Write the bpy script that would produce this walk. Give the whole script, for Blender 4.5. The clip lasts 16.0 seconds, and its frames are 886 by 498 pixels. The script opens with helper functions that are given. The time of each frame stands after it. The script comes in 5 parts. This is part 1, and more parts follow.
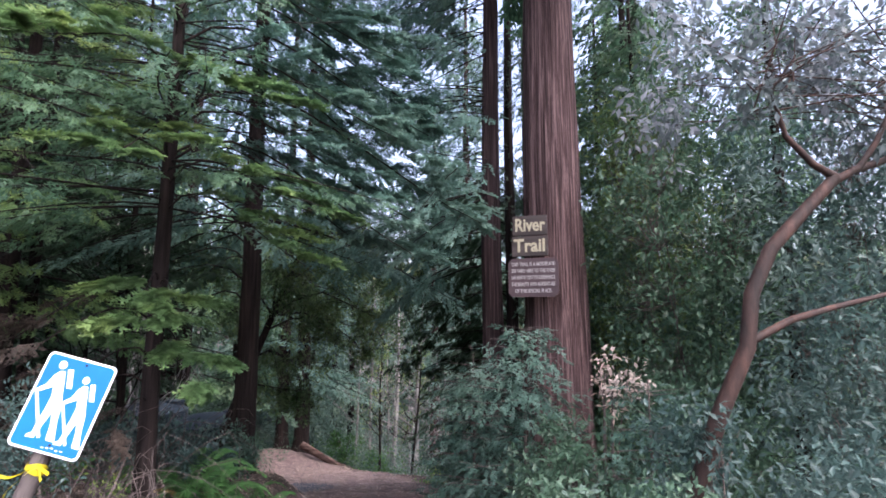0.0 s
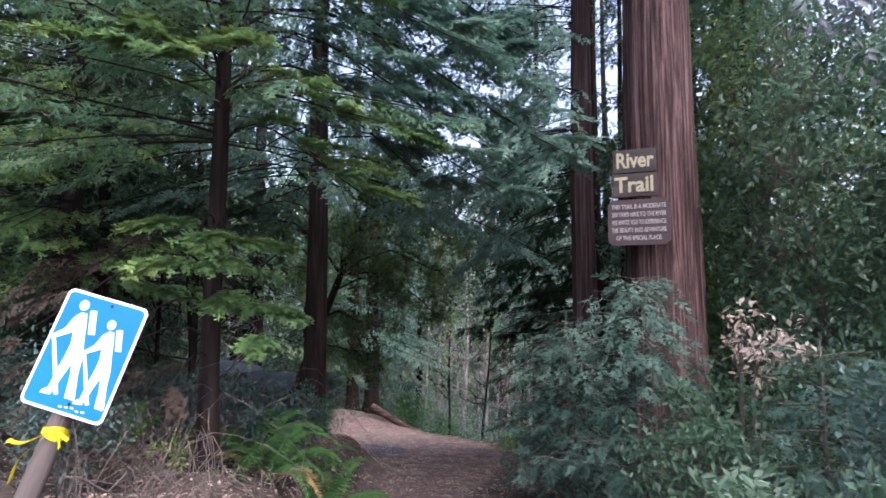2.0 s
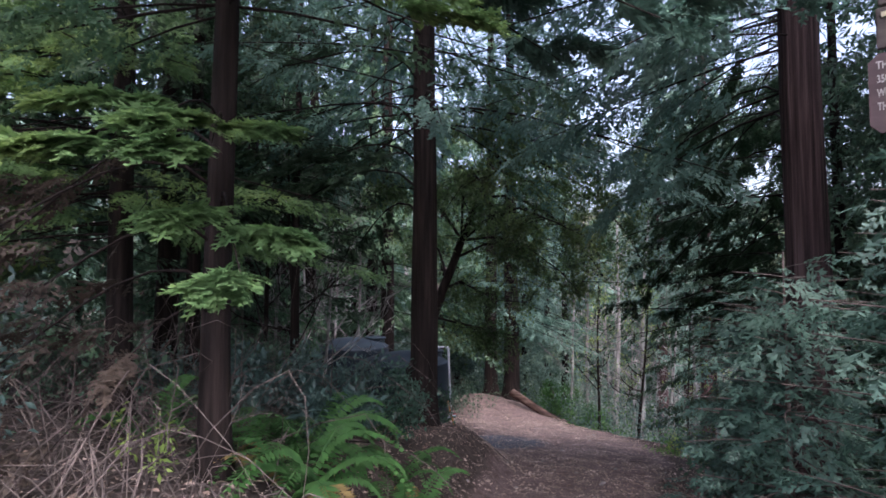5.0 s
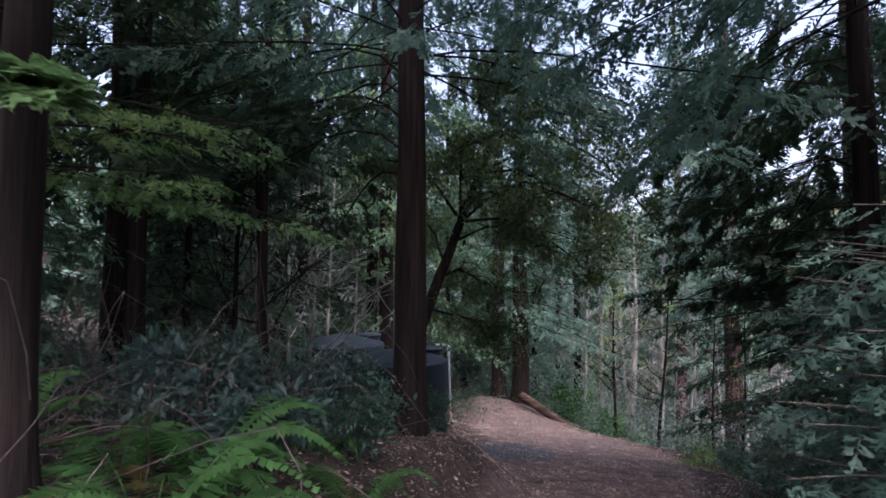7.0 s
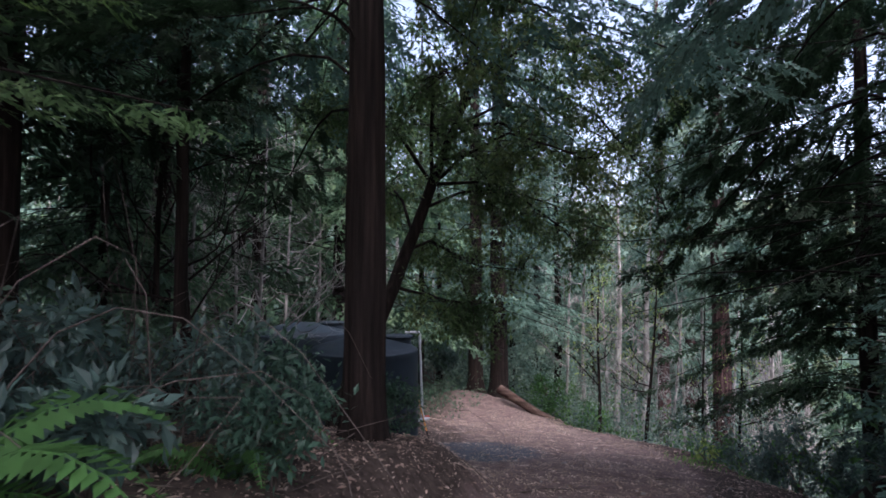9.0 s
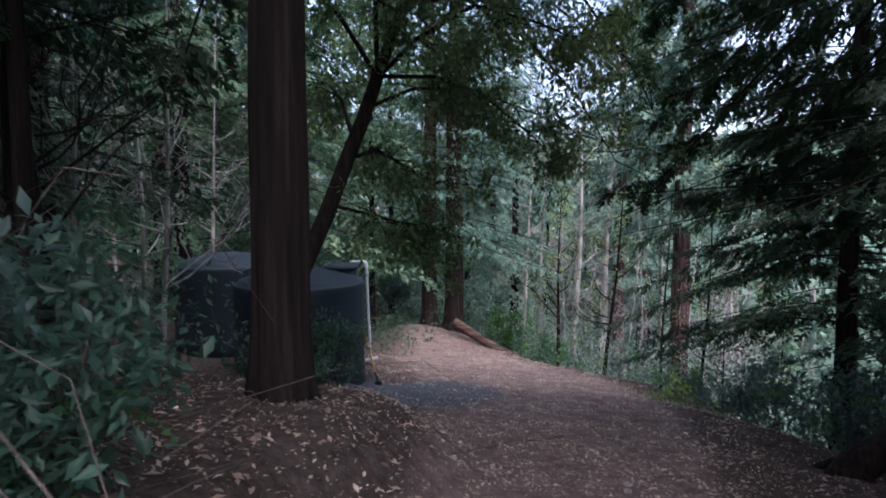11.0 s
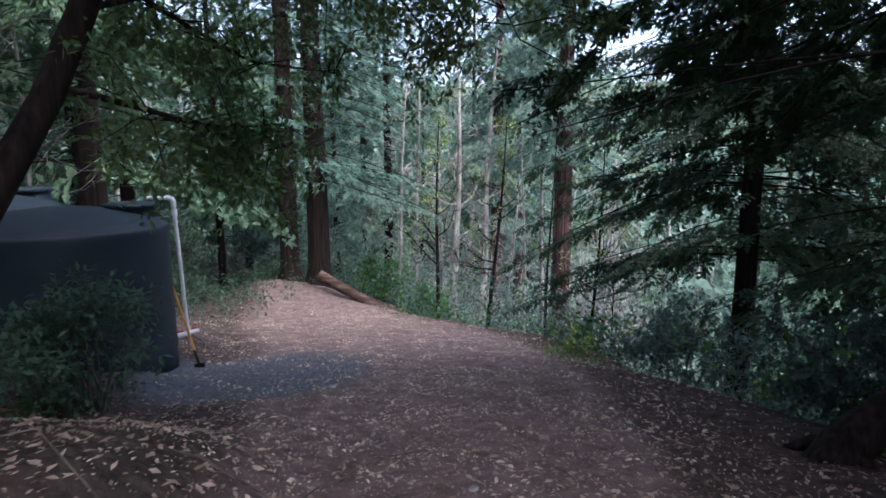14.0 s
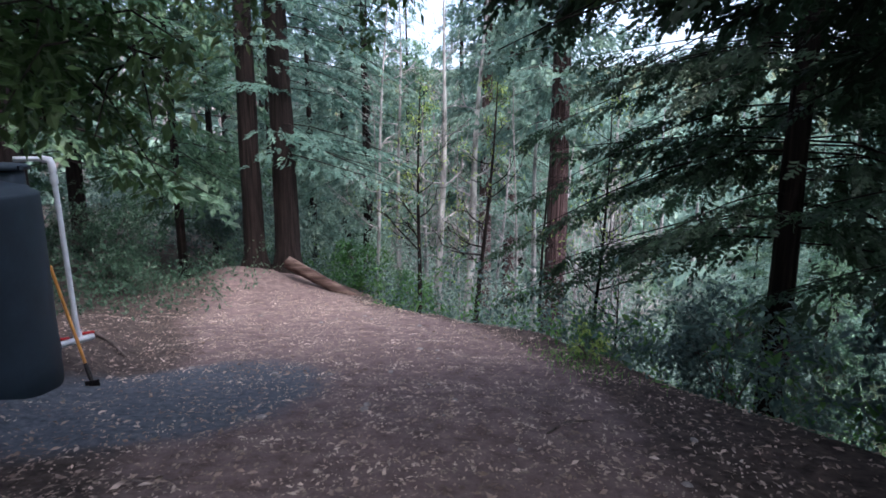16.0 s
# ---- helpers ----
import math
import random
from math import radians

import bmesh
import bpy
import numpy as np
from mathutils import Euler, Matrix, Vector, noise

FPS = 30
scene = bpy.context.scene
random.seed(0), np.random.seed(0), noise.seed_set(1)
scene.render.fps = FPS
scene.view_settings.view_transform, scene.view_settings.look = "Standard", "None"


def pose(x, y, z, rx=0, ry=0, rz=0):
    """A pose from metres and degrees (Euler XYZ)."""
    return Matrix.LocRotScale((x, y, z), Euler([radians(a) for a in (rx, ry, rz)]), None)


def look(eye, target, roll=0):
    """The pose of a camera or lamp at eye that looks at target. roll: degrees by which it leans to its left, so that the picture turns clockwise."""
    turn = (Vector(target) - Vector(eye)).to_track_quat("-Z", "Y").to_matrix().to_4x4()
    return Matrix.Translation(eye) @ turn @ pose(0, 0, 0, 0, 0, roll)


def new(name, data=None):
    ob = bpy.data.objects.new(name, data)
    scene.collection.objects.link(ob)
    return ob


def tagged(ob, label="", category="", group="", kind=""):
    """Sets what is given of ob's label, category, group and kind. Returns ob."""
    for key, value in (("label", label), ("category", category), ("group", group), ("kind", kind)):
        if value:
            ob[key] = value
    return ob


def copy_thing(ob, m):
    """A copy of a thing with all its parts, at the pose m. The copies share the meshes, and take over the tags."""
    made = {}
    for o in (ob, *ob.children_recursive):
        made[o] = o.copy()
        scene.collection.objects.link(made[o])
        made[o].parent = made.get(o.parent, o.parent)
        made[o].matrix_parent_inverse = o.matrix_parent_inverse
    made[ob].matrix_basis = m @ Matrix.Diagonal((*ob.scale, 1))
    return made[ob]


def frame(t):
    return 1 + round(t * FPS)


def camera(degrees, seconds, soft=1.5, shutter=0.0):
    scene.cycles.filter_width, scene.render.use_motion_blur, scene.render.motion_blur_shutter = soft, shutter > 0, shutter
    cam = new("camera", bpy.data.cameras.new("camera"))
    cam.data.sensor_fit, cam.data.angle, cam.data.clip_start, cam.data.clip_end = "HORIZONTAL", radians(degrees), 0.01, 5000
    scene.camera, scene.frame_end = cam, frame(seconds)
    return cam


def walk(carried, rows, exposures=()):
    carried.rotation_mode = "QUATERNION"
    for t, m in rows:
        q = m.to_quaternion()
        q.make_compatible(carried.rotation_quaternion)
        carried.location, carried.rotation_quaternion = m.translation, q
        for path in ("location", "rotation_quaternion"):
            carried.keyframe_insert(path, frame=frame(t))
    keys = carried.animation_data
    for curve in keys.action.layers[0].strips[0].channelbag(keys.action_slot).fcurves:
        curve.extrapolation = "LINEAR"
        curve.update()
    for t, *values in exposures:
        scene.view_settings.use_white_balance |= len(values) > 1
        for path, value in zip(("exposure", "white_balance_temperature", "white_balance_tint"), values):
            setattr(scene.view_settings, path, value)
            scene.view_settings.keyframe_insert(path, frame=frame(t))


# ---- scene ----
cam = camera(77.5, 16.0, soft=1.7, shutter=0.25)
METRES, EYE, TILT, LEAN, TURN = 13.0, 1.5, 8.0, 0.0, 0.0
ROWS = [
    (0.0, 0.0, 0.0, 0.0, 0.0, 0.0, -0.0),
    (0.5, -0.0072, 0.0167, -0.005, 1.23, -1.8, -0.1),
    (1.0, -0.0094, 0.0343, -0.0103, 1.66, -2.61, 0.01),
    (1.5, -0.0122, 0.0544, -0.0166, 3.75, -3.06, 0.44),
    (2.0, -0.0225, 0.0751, -0.0242, 6.58, -3.34, 0.64),
    (2.5, -0.0237, 0.1094, -0.0346, 9.84, -3.29, 1.26),
    (3.0, -0.0223, 0.1399, -0.038, 16.96, -3.4, 2.28),
    (3.5, -0.0267, 0.1709, -0.0478, 19.64, -3.73, 2.46),
    (4.0, -0.0256, 0.1975, -0.0587, 20.24, -4.25, 2.58),
    (6.5, -0.0448, 0.3364, -0.1115, 23.24, -4.18, 3.06),
    (7.0, -0.0526, 0.3662, -0.1208, 22.84, -4.06, 2.94),
    (7.5, -0.0648, 0.3963, -0.1286, 22.23, -4.52, 2.75),
    (8.0, -0.0739, 0.425, -0.1417, 22.03, -4.51, 2.73),
    (10.5, -0.1262, 0.5716, -0.1921, 16.58, -7.47, 2.24),
    (11.0, -0.1333, 0.5994, -0.2019, 15.6, -11.67, 2.05),
    (11.5, -0.1338, 0.6305, -0.2155, 14.27, -15.0, 1.91),
    (12.0, -0.1364, 0.6601, -0.2242, 13.54, -15.26, 1.73),
    (12.5, -0.1424, 0.6916, -0.2342, 10.92, -15.43, 1.27),
    (13.0, -0.1447, 0.724, -0.2432, 9.02, -15.66, 1.25),
    (13.5, -0.1546, 0.7576, -0.2545, 4.81, -17.12, 0.43),
    (14.0, -0.1538, 0.7874, -0.2665, 2.83, -17.16, 0.42),
    (14.5, -0.1552, 0.8184, -0.2796, 2.56, -17.69, 0.4),
    (15.0, -0.151, 0.8535, -0.2905, 1.84, -17.86, 0.28),
    (15.5, -0.1478, 0.887, -0.3025, 1.72, -18.32, 0.31),
    (16.0, -0.1489, 0.9239, -0.3137, 1.65, -18.68, 0.06),
]
walk(cam, [(t, pose(0, 0, EYE, TILT, LEAN, TURN) @ pose(METRES * x, METRES * y, METRES * z, 90 + pitch, roll, yaw)) for t, x, y, z, yaw, pitch, roll in ROWS],
     exposures=[(0.0, 2.2, 6250, 23), (4.0, 2.15, 6150, 22), (6.5, 1.9, 6250, 25), (8.0, 1.9, 6250, 24), (12.0, 2.1, 5950, 18), (16.0, 2.25, 5900, 17)])

# ---- light: an overcast evening sky, brightest over the clearing behind the trailhead ----
world = bpy.data.worlds.new("sky")
scene.world = world
world.use_nodes = True
wn = world.node_tree.nodes
sky = wn.new("ShaderNodeTexSky")
sky.sky_type = "NISHITA"
sky.sun_disc = False
sky.sun_elevation, sky.sun_rotation = radians(60), radians(143)
sky.dust_density, sky.air_density, sky.ozone_density = 6.0, 1.0, 1.0
cloud = wn.new("ShaderNodeHueSaturation")
cloud.inputs["Saturation"].default_value = 0.85
world.node_tree.links.new(sky.outputs[0], cloud.inputs["Color"])
world.node_tree.links.new(cloud.outputs[0], wn["Background"].inputs[0])
wn["Background"].inputs[1].default_value = 0.15
sun = new("sun", bpy.data.lights.new("sun", "SUN"))
sun.data.energy, sun.data.angle, sun.data.color = 1.2, radians(70), (0.97, 0.985, 1.0)
sun.matrix_world = look((16, -21, 31), (0, 0, 0))


# ---- materials ----
def material(name, colours, scale=6.0, rough=0.8, bump=0.3, stretch=(1, 1, 1), detail=6.0, island=0.0, metallic=0.0, spread=(0.3, 0.7), fine=0.25, coat=0.0, through_light=0.0):
    """Noise between colours at one scale, finer grain and bump at another; island: how far each loose piece differs in brightness."""
    m = bpy.data.materials.new(name)
    m.use_nodes = True
    n, link = m.node_tree.nodes, m.node_tree.links.new
    b = n["Principled BSDF"]
    tc, mp = n.new("ShaderNodeTexCoord"), n.new("ShaderNodeMapping")
    mp.inputs["Scale"].default_value = stretch
    link(tc.outputs["Object"], mp.inputs[0])
    big, small = n.new("ShaderNodeTexNoise"), n.new("ShaderNodeTexNoise")
    for node, s in ((big, scale), (small, scale * 7.3)):
        node.inputs["Scale"].default_value = s
        node.inputs["Detail"].default_value = detail
        link(mp.outputs[0], node.inputs["Vector"])
    ramp = n.new("ShaderNodeValToRGB")
    ramp.color_ramp.elements[0].position, ramp.color_ramp.elements[1].position = spread
    ramp.color_ramp.elements[0].color, ramp.color_ramp.elements[1].color = (*colours[0], 1), (*colours[-1], 1)
    for i, c in enumerate(colours[1:-1]):
        e = ramp.color_ramp.elements.new(spread[0] + (spread[1] - spread[0]) * (i + 1) / (len(colours) - 1))
        e.color = (*c, 1)
    add = n.new("ShaderNodeMath")
    add.operation = "MULTIPLY_ADD"
    link(small.outputs[0], add.inputs[0])
    add.inputs[1].default_value = fine
    sub = n.new("ShaderNodeMath")
    sub.operation = "SUBTRACT"
    link(big.outputs[0], sub.inputs[0])
    sub.inputs[1].default_value = fine / 2
    link(sub.outputs[0], add.inputs[2])
    link(add.outputs[0], ramp.inputs[0])
    out = ramp.outputs[0]
    if island:
        geo, hsv, mr = n.new("ShaderNodeNewGeometry"), n.new("ShaderNodeHueSaturation"), n.new("ShaderNodeMapRange")
        link(geo.outputs["Random Per Island"], mr.inputs[0])
        mr.inputs[3].default_value, mr.inputs[4].default_value = 1 - island, 1 + island
        link(mr.outputs[0], hsv.inputs["Value"])
        link(out, hsv.inputs["Color"])
        out = hsv.outputs[0]
    link(out, b.inputs["Base Color"])
    b.inputs["Roughness"].default_value, b.inputs["Metallic"].default_value = rough, metallic
    b.inputs["Coat Weight"].default_value = coat
    b.inputs["Specular IOR Level"].default_value = 0.15 if rough > 0.85 else 0.35
    if bump:
        bp = n.new("ShaderNodeBump")
        bp.inputs["Strength"].default_value, bp.inputs["Distance"].default_value = bump, 0.02
        link(add.outputs[0], bp.inputs["Height"])
        link(bp.outputs[0], b.inputs["Normal"])
    if through_light:
        mix, tr = n.new("ShaderNodeMixShader"), n.new("ShaderNodeBsdfTranslucent")
        mix.inputs[0].default_value = through_light
        link(out, tr.inputs[0])
        link(b.outputs[0], mix.inputs[1])
        link(tr.outputs[0], mix.inputs[2])
        link(mix.outputs[0], n["Material Output"].inputs[0])
    return m


def leafy(name, *colours, island=0.35, rough=0.55):
    colours = [tuple(min(0.5, 1.55 * k * w) for k, w in zip(c, (0.94, 1.0, 1.06))) for c in colours]
    return material(name, colours, scale=0.9, rough=rough, bump=0.0, island=island, detail=3.0, through_light=0.5)


RED_BARK = material("redwood bark", [(0.018, 0.011, 0.011), (0.056, 0.034, 0.034), (0.145, 0.096, 0.094)], scale=34, stretch=(1, 1, 0.02), bump=1.0, rough=0.92, fine=0.45, spread=(0.32, 0.66))
SLIM_BARK = material("dark red bark", [(0.012, 0.008, 0.0085), (0.034, 0.022, 0.023), (0.072, 0.050, 0.050)], scale=34, stretch=(1, 1, 0.025), bump=1.0, rough=0.92)
# near black: the shade on backlit trunks is put into this bark colour
SHADED_BARK = material("shaded bark", [(0.006, 0.0048, 0.0046), (0.015, 0.0112, 0.0105), (0.030, 0.0215, 0.0195)], scale=18, stretch=(1, 1, 0.05), bump=1.0, rough=0.95)
GREY_BARK = material("pale grey bark", [(0.10, 0.097, 0.095), (0.23, 0.225, 0.22), (0.42, 0.41, 0.40)], scale=5, stretch=(1, 1, 0.4), bump=0.6, rough=0.9)
MADRONE_BARK = material("madrone bark", [(0.010, 0.006, 0.005), (0.026, 0.013, 0.010), (0.060, 0.029, 0.021)], scale=9, stretch=(1, 1, 0.3), bump=0.6, rough=0.75)
TWIG = material("dead twig", [(0.045, 0.037, 0.034), (0.13, 0.108, 0.10)], scale=12, rough=0.9, bump=0.2)
LITTER = material("fallen leaf", [(0.111, 0.076, 0.061), (0.238, 0.178, 0.149), (0.425, 0.348, 0.297)], scale=2.5, rough=0.7, bump=0.0, island=0.45)
NEEDLE_YOUNG = leafy("young redwood needles", (0.035, 0.075, 0.030), (0.075, 0.125, 0.045), (0.15, 0.20, 0.06))
NEEDLE = leafy("redwood needles", (0.030, 0.064, 0.038), (0.056, 0.102, 0.056), (0.085, 0.13, 0.062))
NEEDLE_BLUE = leafy("blue-green fir needles", (0.035, 0.072, 0.055), (0.07, 0.125, 0.095), (0.115, 0.175, 0.13))
# the blue-green needles at three quarters, as shade coloured into the saplings
NEEDLE_SAPLING_SHADED = leafy("shaded sapling needles", (0.026, 0.056, 0.042), (0.052, 0.094, 0.07), (0.085, 0.132, 0.098))
# darker copy of the fir green; the shade on these boughs is painted in
NEEDLE_SHADED = leafy("shaded fir needles", (0.015, 0.030, 0.015), (0.028, 0.051, 0.025))
NEEDLE_DEAD = leafy("dead brown needles", (0.030, 0.022, 0.017), (0.062, 0.046, 0.035))
# valley brightness and haze are mixed into this paler, bluer green
HAZE_GREEN = leafy("haze-paled forest leaves", (0.0528, 0.0924, 0.0722), (0.0880, 0.1364, 0.1038), (0.1232, 0.1716, 0.1144))
BAY_LEAF = leafy("bay laurel leaves", (0.025, 0.052, 0.016), (0.055, 0.088, 0.03), (0.10, 0.125, 0.042), rough=0.4)
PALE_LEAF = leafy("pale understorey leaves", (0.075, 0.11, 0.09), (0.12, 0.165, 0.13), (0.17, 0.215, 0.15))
SHRUB_LEAF = leafy("shrub leaves", (0.023, 0.049, 0.027), (0.042, 0.076, 0.046), (0.068, 0.106, 0.065), rough=0.45)
# shrub leaves darkened in colour to stand for deep shade
SHADE_LEAF = leafy("shaded shrub leaves", (0.020, 0.044, 0.030), (0.038, 0.074, 0.050), rough=0.4)
SHRUB_BLUE = leafy("blue-grey shrub leaves", (0.027, 0.049, 0.042), (0.046, 0.076, 0.065), (0.084, 0.114, 0.095), rough=0.4)
MADRONE_LEAF = leafy("grey-backed madrone leaves", (0.045, 0.065, 0.055), (0.10, 0.115, 0.115), (0.22, 0.22, 0.235), rough=0.35)
PINK_LEAF = leafy("dry pinkish leaves", (0.30, 0.20, 0.15), (0.48, 0.36, 0.28))
LIME_LEAF = leafy("lime-green leaves", (0.10, 0.16, 0.035), (0.22, 0.27, 0.07))
FERN_LEAF = leafy("fern fronds", (0.024, 0.066, 0.02), (0.042, 0.10, 0.027), (0.075, 0.135, 0.038), island=0.25)
FERN_OLD = leafy("old fern fronds", (0.10, 0.07, 0.03), (0.20, 0.14, 0.05))
GRASS = leafy("grass", (0.05, 0.13, 0.02), (0.10, 0.22, 0.04))
TANK = material("black polyethylene", [(0.007, 0.0155, 0.025), (0.014, 0.028, 0.042)], scale=2.5, rough=0.62, bump=0.08)
PVC = material("white plastic pipe", [(0.50, 0.54, 0.59), (0.66, 0.70, 0.75)], scale=6, rough=0.35, bump=0.03)
RED_PLASTIC = material("red plastic", [(0.45, 0.02, 0.02), (0.6, 0.04, 0.04)], scale=20, rough=0.4, bump=0)
RAKE_WOOD = material("orange-varnished wood", [(0.38, 0.16, 0.03), (0.52, 0.25, 0.06)], scale=14, stretch=(1, 1, 0.1), rough=0.45, bump=0.1)
IRON = material("dark iron", [(0.02, 0.02, 0.022), (0.05, 0.045, 0.045)], scale=30, rough=0.6, metallic=0.7, bump=0.2)
SIGN_BLUE = material("blue sign face", [(0.0000, 0.0897, 0.3120), (0.0023, 0.1170, 0.3588)], scale=2.5, rough=0.4, bump=0.02)
SIGN_WHITE = material("white sign paint", [(0.58, 0.61, 0.65), (0.70, 0.72, 0.74)], scale=18, rough=0.45, bump=0.02)
POST_WOOD = material("weathered grey post", [(0.0390, 0.0331, 0.0312), (0.0858, 0.0741, 0.0702)], scale=12, stretch=(1, 1, 0.1), rough=0.9, bump=0.6)
TAPE = material("yellow flagging tape", [(0.3300, 0.2760, 0.0060), (0.4500, 0.3960, 0.0180)], scale=8, rough=0.4, bump=0.05)
BOARD = material("stained sign board", [(0.021, 0.0168, 0.0161), (0.0406, 0.0322, 0.0308), (0.0665, 0.0546, 0.0518)], scale=8, stretch=(0.15, 1, 1), rough=0.8, bump=0.3)
BOARD_PURPLE = material("plum-stained sign board", [(0.0315, 0.0195, 0.0225), (0.0638, 0.042, 0.0465)], scale=8, stretch=(0.15, 1, 1), rough=0.7, bump=0.2)
CREAM = material("cream letter paint", [(0.257, 0.234, 0.154), (0.337, 0.313, 0.224)], scale=20, rough=0.6, bump=0.1)
WHITE_LETTER = material("white letter paint", [(0.220, 0.208, 0.208), (0.300, 0.288, 0.288)], scale=25, rough=0.6, bump=0.05)
STONE = material("path stone", [(0.13, 0.12, 0.12), (0.30, 0.28, 0.27)], scale=9, rough=0.85, bump=0.4)
LOG_BARK = material("fallen log bark", [(0.022, 0.013, 0.011), (0.065, 0.042, 0.036), (0.14, 0.105, 0.09)], scale=7, stretch=(0.12, 1, 1), rough=0.9, bump=0.9)


def ground_material():
    """Forest floor of brown duff; dirt where the trail attribute is high; grey gravel by the tank."""
    m = bpy.data.materials.new("forest floor")
    m.use_nodes = True
    n, link = m.node_tree.nodes, m.node_tree.links.new
    b = n["Principled BSDF"]
    b.inputs["Roughness"].default_value, b.inputs["Specular IOR Level"].default_value = 0.95, 0.15
    tc = n.new("ShaderNodeTexCoord")

    def layer(scale, dark, light, lo=0.35, hi=0.68):
        t, r = n.new("ShaderNodeTexNoise"), n.new("ShaderNodeValToRGB")
        t.inputs["Scale"].default_value, t.inputs["Detail"].default_value, t.inputs["Roughness"].default_value = scale, 9, 0.72
        link(tc.outputs["Object"], t.inputs["Vector"])
        link(t.outputs[0], r.inputs[0])
        r.color_ramp.elements[0].position, r.color_ramp.elements[1].position = lo, hi
        r.color_ramp.elements[0].color, r.color_ramp.elements[1].color = (*dark, 1), (*light, 1)
        return t, r.outputs[0]

    t1, duff = layer(9, (0.024, 0.019, 0.017), (0.095, 0.073, 0.066))
    t2, dirt = layer(5, (0.078, 0.058, 0.056), (0.195, 0.146, 0.141))
    t3, gravel = layer(14, (0.042, 0.049, 0.061), (0.115, 0.130, 0.152))
    t4, moss = layer(7, (0.022, 0.030, 0.016), (0.075, 0.088, 0.04))
    edge, _ = layer(2.2, (0, 0, 0), (1, 1, 1))
    out = duff
    for name, colour, jitter in (("trail", dirt, 0.7), ("gravel", gravel, 0.5), ("moss", moss, 0.9)):
        a, mul, ramp, mix = n.new("ShaderNodeAttribute"), n.new("ShaderNodeMath"), n.new("ShaderNodeMapRange"), n.new("ShaderNodeMixRGB")
        a.attribute_name = name
        mul.operation = "MULTIPLY_ADD"
        link(edge.outputs[0], mul.inputs[0])
        mul.inputs[1].default_value = jitter
        link(a.outputs["Fac"], mul.inputs[2])
        link(mul.outputs[0], ramp.inputs[0])
        ramp.inputs[1].default_value, ramp.inputs[2].default_value = 0.5 + jitter * 0.3, 0.5 + jitter * 0.75
        link(ramp.outputs[0], mix.inputs[0])
        link(out, mix.inputs[1])
        link(colour, mix.inputs[2])
        out = mix.outputs[0]
    link(out, b.inputs["Base Color"])
    bp = n.new("ShaderNodeBump")
    bp.inputs["Strength"].default_value, bp.inputs["Distance"].default_value = 0.9, 0.03
    link(t1.outputs[0], bp.inputs["Height"])
    link(bp.outputs[0], b.inputs["Normal"])
    return m


# ---- mesh tools ----
def mesh(name, v, quads, mat, smooth=False):
    """A mesh from an array of points and an array of quads."""
    v, quads = np.asarray(v, np.float32), np.asarray(quads, np.int32)
    me = bpy.data.meshes.new(name)
    me.vertices.add(len(v))
    me.vertices.foreach_set("co", v.ravel())
    me.loops.add(quads.size)
    me.loops.foreach_set("vertex_index", quads.ravel())
    me.polygons.add(len(quads))
    me.polygons.foreach_set("loop_start", np.arange(0, quads.size, 4, dtype=np.int32))
    me.polygons.foreach_set("use_smooth", np.full(len(quads), smooth))
    me.update(calc_edges=True)
    me.materials.append(mat)
    return me


def part(name, me, parent, label="", m=None):
    """Links a mesh (or a bmesh with its material set) as one object under a thing or a part."""
    ob = new(name, me)
    ob.parent = parent
    if m is not None:
        ob.matrix_basis = m
    return tagged(ob, label)


def thing(name, label, category, at=(0, 0, 0), rz=0.0, group="", kind=""):
    ob = new(name)
    ob.empty_display_size = 0.2
    ob.matrix_basis = pose(*at, 0, 0, rz)
    return tagged(ob, label, category, group, kind)


def from_bm(name, bm, mat, smooth=False):
    me = bpy.data.meshes.new(name)
    bm.normal_update()
    bm.to_mesh(me)
    bm.free()
    for p in me.polygons:
        p.use_smooth = smooth
    me.materials.append(mat)
    return me


def box(name, size, mat, bevel=0.006, at=(0, 0, 0)):
    bm = bmesh.new()
    bmesh.ops.create_cube(bm, size=1, matrix=Matrix.Translation(at) @ Matrix.Diagonal((*size, 1)))
    if bevel:
        bmesh.ops.bevel(bm, geom=bm.edges[:], offset=bevel, segments=2, affect="EDGES")
    return from_bm(name, bm, mat)


def turned(name, profile, mat, seg=40, smooth=True):
    """A solid of revolution from (radius, z) pairs."""
    a = np.linspace(0, 2 * np.pi, seg, endpoint=False)
    v = np.array([(r * np.cos(t), r * np.sin(t), z) for r, z in profile for t in a])
    q = [(i * seg + j, i * seg + (j + 1) % seg, (i + 1) * seg + (j + 1) % seg, (i + 1) * seg + j) for i in range(len(profile) - 1) for j in range(seg)]
    return mesh(name, v, q, mat, smooth)


